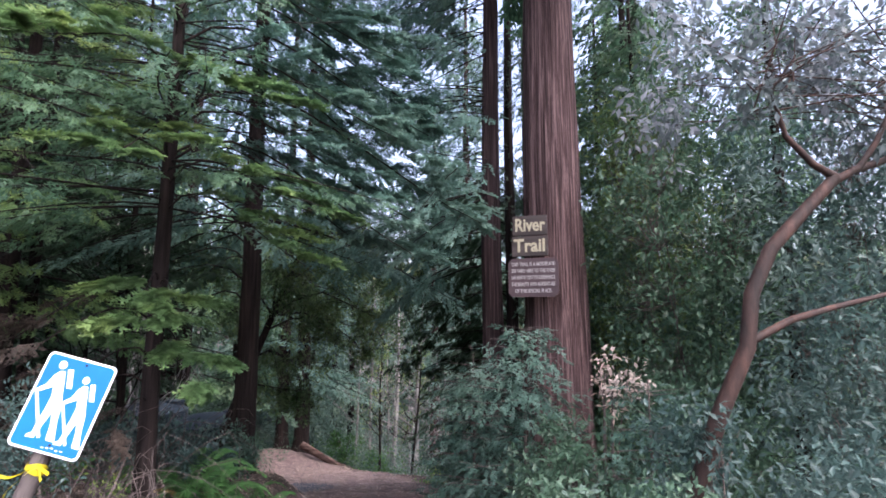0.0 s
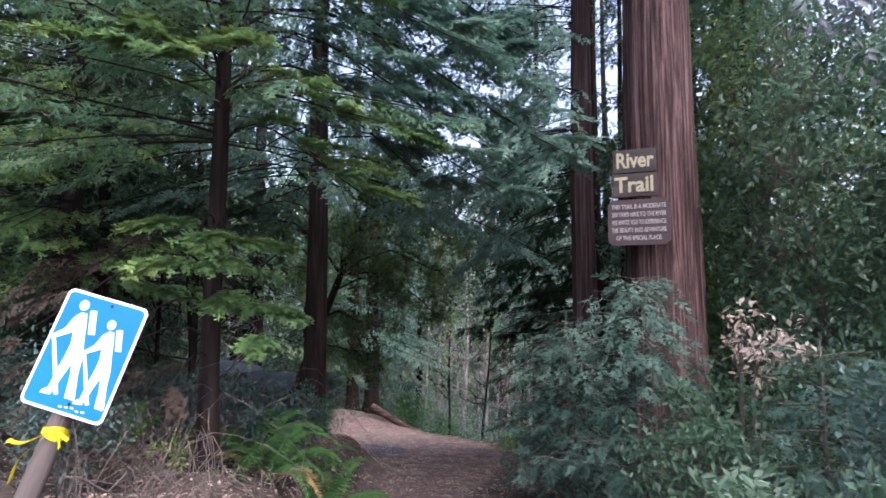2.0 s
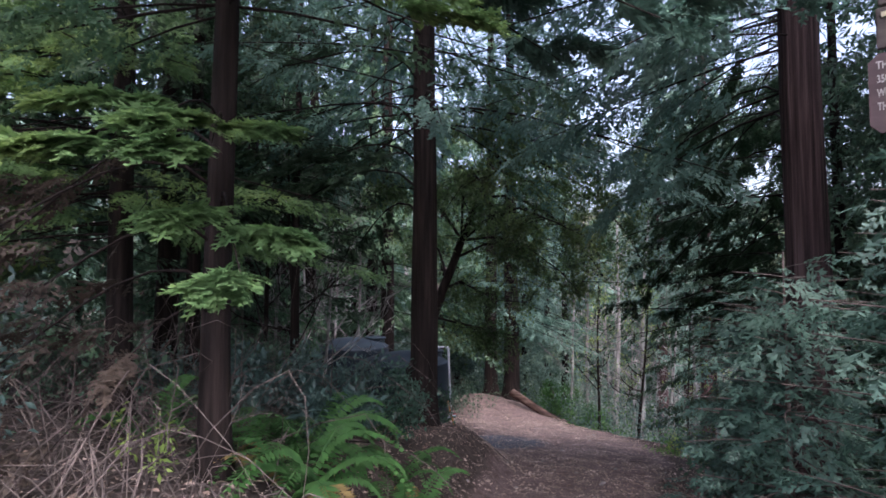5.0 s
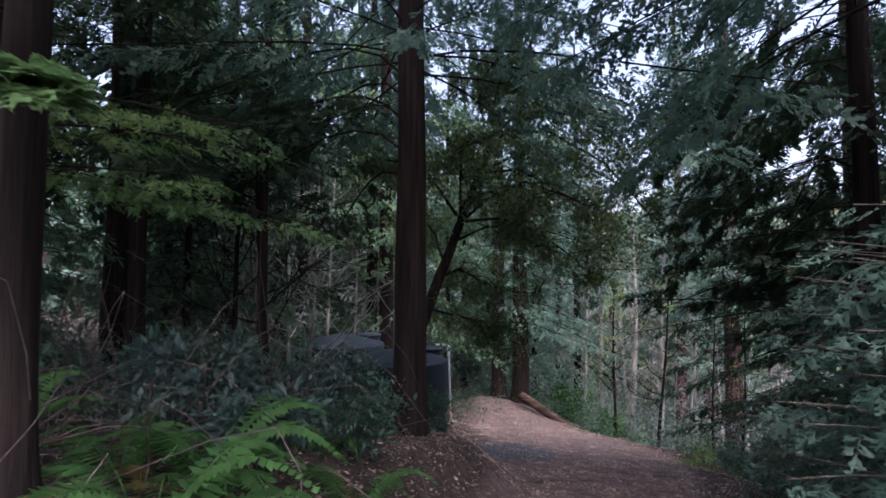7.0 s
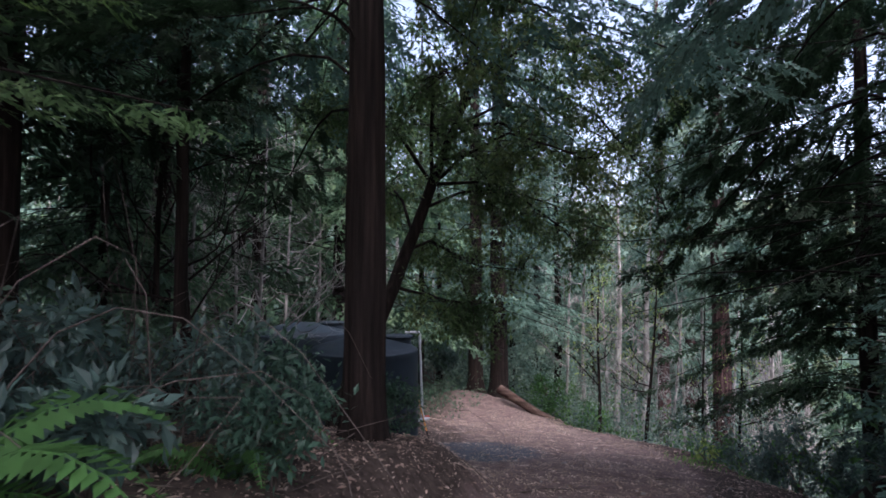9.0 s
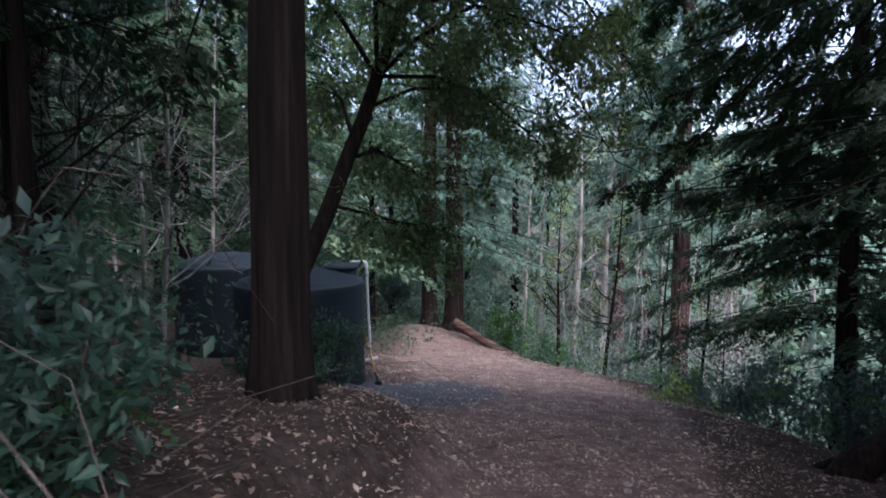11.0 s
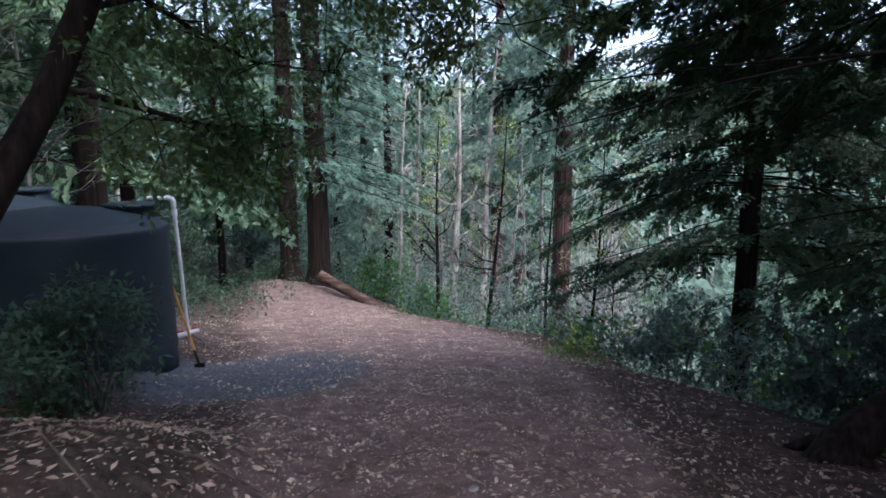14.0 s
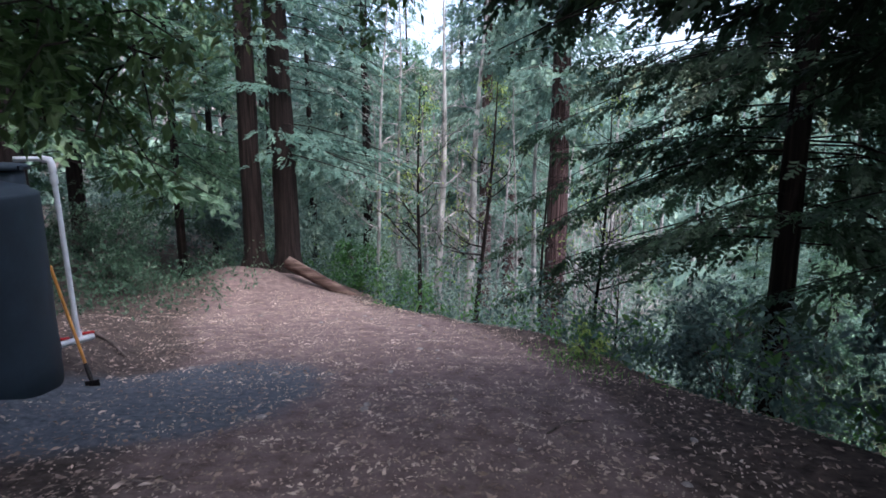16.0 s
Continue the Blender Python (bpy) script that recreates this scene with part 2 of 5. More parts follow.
class Tubes:
    """Collects tapered bent tubes into one mesh."""
    def __init__(self):
        self.v, self.q, self.n = [], [], 0

    def add(self, pts, radii, seg=5):
        pts = np.asarray(pts, float)
        d = np.gradient(pts, axis=0)
        d /= np.linalg.norm(d, axis=1)[:, None] + 1e-9
        ref = np.where(np.abs(d[:, 2:3]) > 0.9, [[1.0, 0, 0]], [[0, 0, 1.0]])
        s = np.cross(d, ref)
        s /= np.linalg.norm(s, axis=1)[:, None] + 1e-9
        if np.abs(d[:, 2]).max() > 0.9 > np.abs(d[:, 2]).min():
            s[:] = np.cross(d, [[0.83, 0.55, 0.02]])
            s /= np.linalg.norm(s, axis=1)[:, None] + 1e-9
        u = np.cross(s, d)
        a = np.linspace(0, 2 * np.pi, seg, endpoint=False)
        r = np.broadcast_to(np.asarray(radii, float), (len(pts),))
        ring = pts[:, None] + r[:, None, None] * (np.cos(a)[None, :, None] * s[:, None] + np.sin(a)[None, :, None] * u[:, None])
        i, j = np.meshgrid(np.arange(len(pts) - 1), np.arange(seg), indexing="ij")
        k = (j + 1) % seg
        q = np.stack([i * seg + j, i * seg + k, (i + 1) * seg + k, (i + 1) * seg + j], -1).reshape(-1, 4)
        self.v.append(ring.reshape(-1, 3))
        self.q.append(q + self.n)
        self.n += len(pts) * seg

    def made(self, name, mat):
        return mesh(name, np.concatenate(self.v), np.concatenate(self.q), mat, True)


def kite(base, tip, width, fold=0.0):
    """Four points of a flat pointed leaf in the xy plane."""
    b, t = np.array(base, float), np.array(tip, float)
    d = t - b
    s = np.array([-d[1], d[0], 0]) / (np.linalg.norm(d) + 1e-9) * width / 2
    mid = b + 0.45 * d + np.array([0, 0, fold])
    return [b, mid - s, t, mid + s]


def spray_kinds(seed, twigs, subs, width, kinds=4):
    """Flat, uneven feathery sprays of length 1 along x: side twigs of unequal length that droop a little, each with a few shorter twiglets."""
    rng = np.random.default_rng(seed)
    made = []
    for n in range(kinds):
        bend = rng.uniform(-0.14, 0.14)
        v = kite((0, 0, 0), (0.55, bend * 0.4, -0.02), 0.022) + kite((0.5, bend * 0.35, -0.02), (1, bend, -0.12), width)
        for i in range(twigs):
            s = 0.06 + 0.88 * (i + rng.uniform(0, 1)) / twigs
            side = 1 if i % 2 else -1
            a = side * rng.uniform(0.5, 1.15)
            l = 0.44 * (1 - 0.75 * s) * rng.uniform(0.55, 1.25) * min(1, 0.5 + 3 * s)
            o = np.array([s, bend * s * s, -0.1 * s * s])
            d = np.array([np.cos(a), np.sin(a), rng.uniform(-0.3, 0.08)])
            v += kite(o, o + d * l, width)
            for k in range(subs):
                f, b = rng.uniform(0.25, 0.75), a + rng.choice((-1, 1)) * rng.uniform(0.5, 0.9)
                p = o + d * l * f
                v += kite(p, p + np.array([np.cos(b), np.sin(b), rng.uniform(-0.4, 0.05)]) * l * rng.uniform(0.35, 0.6), width * 0.9)
        made.append((np.array(v), np.arange(len(v)).reshape(-1, 4)))
    return made


def clump_kinds(seed, count, length, width, kinds=4):
    """Loose drooping clumps of foliage of length 1 along x, for trees too far off to show their twigs."""
    rng = np.random.default_rng(seed)
    made = []
    for n in range(kinds):
        v = []
        for i in range(count):
            s = rng.uniform(0, 0.85)
            o = np.array([s, rng.normal(0, 0.17 * (1.1 - 0.6 * s)), -0.16 * s * s + rng.normal(0, 0.05)])
            a = rng.normal(0, 0.75)
            d = np.array([np.cos(a), np.sin(a), rng.uniform(-0.6, 0.1)])
            v += kite(o, o + d * length * rng.uniform(0.6, 1.4), width * rng.uniform(0.7, 1.3), 0.02)
        made.append((np.array(v), np.arange(len(v)).reshape(-1, 4)))
    return made


SPRAY_FINE, SPRAY_MID, SPRAY_COARSE, SPRAY_FAR = spray_kinds(1, 9, 2, 0.085), spray_kinds(2, 9, 1, 0.115), clump_kinds(3, 16, 0.28, 0.13), clump_kinds(4, 5, 0.5, 0.3)
LEAF_FLAT = (np.array(kite((0, 0, 0), (1, 0, -0.05), 0.42, 0.04)), np.array([(0, 1, 2, 3)]))
LEAF = (np.array([(0, 0, 0), (0.48, 0.21, 0.05), (1, 0, -0.06), (0.48, -0.21, 0.05), (0.5, 0, 0.0)], float), np.array([(0, 3, 2, 4), (0, 4, 2, 1)]))


def scatter(template, at, along, up, size):
    """Copies of a template, its x along one way and its z near another, as arrays of points and quads."""
    at, x, up = np.asarray(at, float), np.asarray(along, float), np.asarray(up, float)
    size = np.broadcast_to(np.asarray(size, float), (len(at),))
    if isinstance(template, list):
        pts, quads, base = [], [], 0
        for k, one in enumerate(template):
            p, f = scatter(one, at[k::len(template)], x[k::len(template)], up[k::len(template)], size[k::len(template)])
            pts.append(p)
            quads.append(f + base)
            base += len(p)
        return np.concatenate(pts), np.concatenate(quads)
    v, q = template
    x = x / (np.linalg.norm(x, axis=1)[:, None] + 1e-9)
    y = np.cross(up, x)
    y /= np.linalg.norm(y, axis=1)[:, None] + 1e-9
    z = np.cross(x, y)
    basis = np.stack([x, y, z], 1) * size[:, None, None]
    pts = np.einsum("mk,nkc->nmc", v, basis) + at[:, None]
    quads = q[None] + (np.arange(len(at)) * len(v))[:, None, None]
    return pts.reshape(-1, 3), quads.reshape(-1, 4)


# ---- the ground: one sheet, falling along the trail, over a rim and into the valley ----
def smooth(a, b, x):
    t = np.clip((np.asarray(x, float) - a) / (b - a), 0, 1)
    return t * t * (3 - 2 * t)


def trail_x(y):
    return np.interp(y, [0, 2.3, 4.9, 8.1, 10, 12.5, 17, 22], [0, -0.35, -0.7, -1.7, -1.9, -2.0, -2.9, -4.4])


def rim_x(y):
    return np.interp(y, [-20, 8, 12, 14, 16, 17.9, 19.4, 22, 24, 25.5, 29, 33, 40, 80], [6, 4.5, 2.5, 1.3, 0.7, -0.1, -0.5, -1.3, -3.1, -4.3, -5.6, -9, -15, -40])


def height(x, y, rough=True):
    x, y = np.asarray(x, float), np.asarray(y, float)
    base = np.where(y < 0, -0.02 * y * 0, np.where(y < 12.5, -0.194 * y, -2.425 - 0.18 * (y - 12.5)))
    base = np.where(y > 30, -5.575 - 0.10 * (y - 30), base)
    bank = 0.78 * smooth(0.6, 1.7, trail_x(y) - x) * (1 - smooth(12.5, 15.5, y)) * smooth(0.5, 4, y)
    bank = bank + 0.32 * smooth(2.4, 3.6, trail_x(y) - x) * smooth(14, 17, y) * (1 - smooth(20, 24, y))
    bank = bank + 0.85 * np.exp(-(((x + 8.2) / 2.3) ** 2 + ((y - 28.9) / 2.4) ** 2))
    bank = bank + 0.9 * smooth(11.0, 13.5, -x) + 0.10 * np.maximum(0, -x - 13)
    d = np.maximum(0, x - rim_x(y))
    drop = 0.42 * d * smooth(0, 2.5, d) + 0.05
    z = base + bank - np.where(d > 0, drop - 0.05, 0)
    floor = -17.0
    z = np.where(z < floor + 3, floor + 3 * np.exp((z - floor - 3) / 3), z)
    far = np.hypot(x, y - 10)
    z = z + np.maximum(0, far - 62) * 0.30 * smooth(62, 80, far) * (1 - smooth(170, 400, far) * 0.55) * smooth(-30, 30, y + 0.3 * np.abs(x))
    if rough:
        k = 0.5 + 0.5 * smooth(0.9, 2.0, np.abs(x - trail_x(y)))
        z = z + k * (0.035 * np.sin(2.1 * x + 1.3 * np.sin(1.7 * y)) * np.sin(1.9 * y + 0.7) + 0.02 * np.sin(5.3 * x + 2 * np.sin(3.1 * y)) * np.sin(4.7 * y))
    return z


def ground_z(x, y):
    return float(height(x, y))


def build_ground():
    xs = np.unique(np.concatenate([-np.geomspace(12, 900, 26), np.arange(-12, 8, 0.16), np.geomspace(8, 900, 28)]))
    ys = np.unique(np.concatenate([-np.geomspace(2, 900, 18), np.arange(-2, 32, 0.16), np.geomspace(32, 900, 30)]))
    gx, gy = np.meshgrid(xs, ys, indexing="ij")
    v = np.stack([gx, gy, height(gx, gy)], -1).reshape(-1, 3)
    i, j = np.meshgrid(np.arange(len(xs) - 1), np.arange(len(ys) - 1), indexing="ij")
    w = len(ys)
    q = np.stack([i * w + j, (i + 1) * w + j, (i + 1) * w + j + 1, i * w + j + 1], -1).reshape(-1, 4)
    me = mesh("ground", v, q, ground_material(), True)
    x, y = v[:, 0], v[:, 1]
    half = np.interp(y, [0, 10, 13, 17, 22, 30], [0.9, 0.9, 1.5, 2.4, 3.2, 4.5])
    off = np.abs(x - trail_x(y) - np.interp(y, [10, 14, 20, 30], [0, 0.2, 0.6, -1.2]))
    trail = 1.0 - smooth(0.55, 1.25, off / half)
    trail *= 1 - smooth(-0.5, 0.6, x - rim_x(y))
    gravel = 1.25 * np.exp(-(((x + 4.75) / 1.45) ** 2 + ((y - 17.5 - 0.3 * (x + 4.75)) / 1.6) ** 2))
    moss = 0.75 * smooth(0.3, 1.2, x - rim_x(y)) + 0.5 * smooth(2.2, 4, trail_x(y) - x) * (1 - smooth(5, 9, y))
    for name, values in (("trail", trail), ("gravel", gravel), ("moss", moss)):
        a = me.attributes.new(name, "FLOAT", "POINT")
        a.data.foreach_set("value", values.astype(np.float32))
    tagged(new("ground", me), "brown dirt trail and leaf-strewn forest floor falling into a wooded valley", "ground", kind="structure")


build_ground()


# ---- trees ----
def trunk_mesh(name, h, r, mat, top=0.25, seg=20, flare=0.6, flutes=0.07, lean=(0, 0), seed=1, sway=0.02):
    """A round tapering bole with a flared foot and furrowed sides; its foot is sunk a little."""
    rng = np.random.default_rng(seed)
    rings = max(14, int(h * 3.2))
    z = np.concatenate([np.linspace(-0.5, 2, 14), np.linspace(2, h, rings)[1:]])
    a = np.linspace(0, 2 * np.pi, seg, endpoint=False)
    zz, aa = np.meshgrid(z, a, indexing="ij")
    f = np.clip(zz / h, 0, 1)
    rad = r * (1 - (1 - top) * f) * (1 + flare * np.exp(-np.maximum(zz, -0.2) / 0.28) * (0.7 + 0.3 * np.cos(5 * aa + seed)))
    ph = rng.uniform(0, 6.28, 4)
    rad *= 1 + flutes * (np.sin(7 * aa + ph[0] + 0.5 * np.sin(zz * 0.9 + ph[1])) * 0.6 + np.sin(13 * aa + ph[2] + 0.8 * np.sin(zz * 1.7)) * 0.5 + 0.5 * np.sin(zz * 2.3 + 3 * aa + ph[3]))
    if seg > 40:
        rad *= 1 + 0.011 * np.sin(23 * aa + 2.0 * np.sin(zz * 0.8 + ph[1])) + 0.009 * np.sin(37 * aa + 3.0 * np.sin(zz * 0.6 + ph[2]))
    cx = lean[0] * zz + sway * np.sin(zz * 0.6 + ph[0]) * np.minimum(1, np.maximum(zz, 0) / 3)
    cy = lean[1] * zz + sway * np.cos(zz * 0.5 + ph[1]) * np.minimum(1, np.maximum(zz, 0) / 3)
    v = np.stack([cx + rad * np.cos(aa), cy + rad * np.sin(aa), zz], -1).reshape(-1, 3)
    i, j = np.meshgrid(np.arange(len(z) - 1), np.arange(seg), indexing="ij")
    k = (j + 1) % seg
    q = np.stack([i * seg + j, i * seg + k, (i + 1) * seg + k, (i + 1) * seg + j], -1).reshape(-1, 4)
    return mesh(name, v, q, mat, True)


def conifer_parts(h, r, low, reach, branches, sprays, size, template, seed, droop=0.25, bare=0.0, lean=(0, 0), sector=None, dead=0.0, top=None, rise=0.0, base=None, hang=1.0):
    """Limbs and foliage of a conifer: branches from height low up, longest near the foot of the crown, sprays in flat fans along each.
    bare: the inner share of a branch that carries no foliage. sector: (middle, half width) in radians where it grows."""
    rng = np.random.default_rng(seed)
    limbs = []
    at, along, up, length = [], [], [], []
    top = top or h
    zs = low + (top - low) * np.sort(rng.uniform(0, 1, branches)) ** 1.0
    for n, z in enumerate(zs):
        ang = n * 2.39996 + rng.uniform(-0.3, 0.3)
        if sector:
            ang = sector[0] + rng.uniform(-1, 1) * sector[1]
        f = (z - low) / max(0.1, h - low)
        l = reach * (1 - f) ** 0.7 * rng.uniform(0.65, 1.15) + 0.25
        out = np.array([np.cos(ang), np.sin(ang), 0])
        side = np.array([-np.sin(ang), np.cos(ang), 0])
        s = np.linspace(0, 1, 6)
        d = droop * rng.uniform(0.5, 1.5)
        bend = rng.uniform(-0.32, 0.32)
        pts = np.array([lean[0] * z, lean[1] * z, z]) + s[:, None] * l * out + (bend * l * s ** 2)[:, None] * side
        pts[:, 2] += l * (rise * s - d * s ** 1.6 + 0.12 * d * s ** 4)
        if base is not None:
            w = pts[2:] + np.asarray(base)
            over = w[:, 2] - np.where(w[:, 1] < 12.5, -0.194 * w[:, 1], -2.425 - 0.18 * (w[:, 1] - 12.5))
            if ((np.abs(w[:, 0] - trail_x(w[:, 1])) < 1.25 - 0.2 * np.maximum(0, over - 2)) & (w[:, 1] > -1) & (w[:, 1] < 14.5) & (over < 3.6)).any() or (w[:, 2] - height(w[:, 0], w[:, 1], False) < 0.4).any():
                continue
        limb = Tubes()
        limbs.append(limb)
        limb.add(pts, 0.0052 * l ** 0.8 * (1 - 0.85 * s) + 0.002, 4)
        if rng.uniform() < dead:
            for k in range(5):
                u = rng.uniform(0.3, 1)
                p = pts[0] + (pts[-1] - pts[0]) * u
                e = out * rng.uniform(0.1, 0.5) + side * rng.uniform(-0.6, 0.6) + np.array([0, 0, rng.uniform(-0.3, 0.1)])
                limb.add([p, p + e * 0.3, p + e * 0.55 + [0, 0, -0.05]], [0.005, 0.004, 0.002], 3)
            continue
        m = max(3, int(sprays * l / reach))
        u = bare + (1 - bare) * (np.arange(m) + rng.uniform(0, 1, m)) / m
        p = np.stack([np.interp(u, s, pts[:, c]) for c in range(3)], 1)
        w = np.where(np.arange(m) % 2, 1, -1) * rng.uniform(0.35, 1.15, m) * (1.05 - 0.75 * u)
        p = p + side * (w * rng.uniform(0, 0.3, m) * l * (1.1 - u))[:, None] - np.array([0, 0, 1.0]) * (np.abs(w) * 0.06 * l)[:, None]
        way = out * (1.0) + side * w[:, None] * 1.3
        way = way + np.array([0, 0, -1]) * (d * 0.8 + hang * rng.uniform(-0.15, 1.1, m))[:, None]
        at.append(p)
        along.append(way)
        up.append(np.array([0, 0, 1.0]) + rng.normal(0, 0.45, (m, 3)))
        length.append(size * (1.15 - 0.5 * u) * rng.uniform(0.7, 1.3, m))
    return limbs, scatter(template, np.concatenate(at), np.concatenate(along), np.concatenate(up), np.concatenate(length))


def joined(tubes):
    one = Tubes()
    for b in tubes:
        one.v += b.v
        one.q += [q + one.n for q in b.q]
        one.n += b.n
    return one


def conifer(name, x, y, h, r, low, reach, branches, sprays, size, template, bark, needles, label, seed, rz=0.0, group="", seg=14, flutes=0.05, z=None, limb_mat=None, split=False, **more):
    t = thing(name, label, "tree", (x, y, ground_z(x, y) if z is None else z), rz, group)
    lean = more.get("lean", (0, 0))
    part("trunk", trunk_mesh("trunk", h, r, bark, 0.2, seg, flutes=flutes, lean=lean, seed=seed), t, "furrowed trunk")
    limbs, crown = conifer_parts(h, r, low, reach, branches, sprays, size, template, seed, base=None if rz else t.matrix_basis.translation, **more)
    if split:
        for limb in limbs:
            part("branch", limb.made("branch", limb_mat or bark), t)
    else:
        tagged(part("branchwork", joined(limbs).made("branchwork", limb_mat or bark), t, "thin spreading branches"), kind="stuff")
    tagged(part("foliage", mesh("foliage", *crown, needles), t, "feathery flat sprays of green needles"), kind="stuff")
    return t


def boughs(tree, specs, sprays, size, template, bark, needles, label, seed, hang=0.7, bare=0.25):
    """Single long boughs of a tree, each from (height on the trunk, direction, length, fall at the tip), with flat fans of sprays."""
    rng = np.random.default_rng(seed)
    at, along, up, length = [], [], [], []
    for z, ang, l, fall in specs:
        out, side = np.array([np.cos(ang), np.sin(ang), 0]), np.array([-np.sin(ang), np.cos(ang), 0])
        s = np.linspace(0, 1, 9)
        bend = rng.uniform(-0.12, 0.12)
        pts = np.array([0, 0, z]) + s[:, None] * l * out + (bend * l * s ** 2)[:, None] * side
        pts[:, 2] += 0.22 * l * np.sin(np.pi * s ** 0.8) * (1 - s) - fall * s ** 1.5
        limb = Tubes()
        limb.add(pts, 0.007 * l ** 0.8 * (1 - 0.85 * s) + 0.002, 5)
        part("bough", limb.made("bough", bark), tree)
        for k in range(int(3 * l)):
            u = bare + (0.97 - bare) * (k + rng.uniform(0, 1)) / int(3 * l)
            p = np.array([np.interp(u, s, pts[:, c]) for c in range(3)])
            w = (1 if k % 2 else -1) * rng.uniform(0.5, 1.0)
            d = out + side * w
            sub = rng.uniform(0.25, 0.42) * l * (1.15 - u) + 0.15
            f = rng.uniform(0, 1, max(4, sprays // int(3 * l)))
            q = p + f[:, None] * sub * d - np.array([0, 0, 1.0]) * (0.25 * sub * f ** 2)[:, None]
            at.append(q)
            along.append(d + side * rng.normal(0, 0.6, len(f))[:, None] + np.array([0, 0, -1.0]) * (hang * rng.uniform(0, 1, len(f)))[:, None])
            up.append(np.array([0, 0, 1.0]) + rng.normal(0, 0.3, (len(f), 3)))
            length.append(size * rng.uniform(0.65, 1.3, len(f)))
    crown = scatter(template, np.concatenate(at), np.concatenate(along), np.concatenate(up), np.concatenate(length))
    tagged(part("foliage", mesh("foliage", *crown, needles), tree, label), kind="stuff")


def broadleaf_crown(tips, per, leaf, spread, mat, rng, template=LEAF, droop=0.2):
    """Rosettes of leaves about each tip."""
    tips = np.repeat(np.asarray(tips, float), per, axis=0)
    n = len(tips)
    way = rng.normal(0, 1, (n, 3)) + np.array([0, 0, -droop])
    way /= np.linalg.norm(way, axis=1)[:, None]
    at = tips + way * rng.uniform(0.05, 1, n)[:, None] * spread
    return mesh("leaves", *scatter(template, at, way + rng.normal(0, 0.5, (n, 3)), np.array([0, 0, 1.0]) + rng.normal(0, 0.5, (n, 3)), leaf * rng.uniform(0.6, 1.25, n)), mat)


def shrub(name, x, y, rx, ry, h, clusters, leaf, mat, label, seed, per=7, stems=9, low=0.1, spread=0.16, bark=None, z=None, category="shrub"):
    """Many stems from one foot, forked towards the tips, with leaf rosettes thickest on the outside and gaps between clumps."""
    rng = np.random.default_rng(seed)
    t = thing(name, label, category, (x, y, ground_z(x, y) if z is None else z))
    tubes, tips = Tubes(), []
    lumps = rng.normal(0, 1, (max(4, clusters // 22), 3))
    lumps /= np.linalg.norm(lumps, axis=1)[:, None]
    lumps *= rng.uniform(0.45, 0.95, len(lumps))[:, None]
    for n in range(clusters):
        c = lumps[rng.integers(len(lumps))] + rng.normal(0, 0.135, 3)
        k = np.linalg.norm(c)
        if k > 1.08:
            c *= 1.08 / k
        tips.append((c[0] * rx, c[1] * ry, low + (c[2] * 0.5 + 0.5) * (h - low)))
    tips = np.array(tips)
    foot = rng.uniform(-0.15, 0.15, (stems, 2)) * min(rx, ry)
    ends = lumps[rng.integers(len(lumps), size=stems)] * 0.75
    for n in range(stems):
        e = np.array([ends[n][0] * rx, ends[n][1] * ry, low + (ends[n][2] * 0.5 + 0.5) * (h - low)])
        b = np.array([*foot[n], -0.12])
        s = np.linspace(0, 1, 5)[:, None]
        pts = b + (e - b) * s + np.array([0, 0, 0.12 * h]) * np.sin(np.pi * s)
        tubes.add(pts, 0.012 * (1.3 - s[:, 0]), 4)
        near = tips[np.argsort(np.linalg.norm(tips - e, axis=1))[:max(3, clusters // stems // 2)]]
        for p in near[::2]:
            tubes.add([pts[3], (pts[3] + p) / 2 + rng.normal(0, 0.04, 3), p], [0.006, 0.004, 0.002], 3)
    tagged(part("stemwork", tubes.made("stemwork", bark or TWIG), t, "thin woody stems"), kind="stuff")
    tagged(part("foliage", broadleaf_crown(tips, per, leaf, spread, mat, rng), t), kind="stuff")
    return t


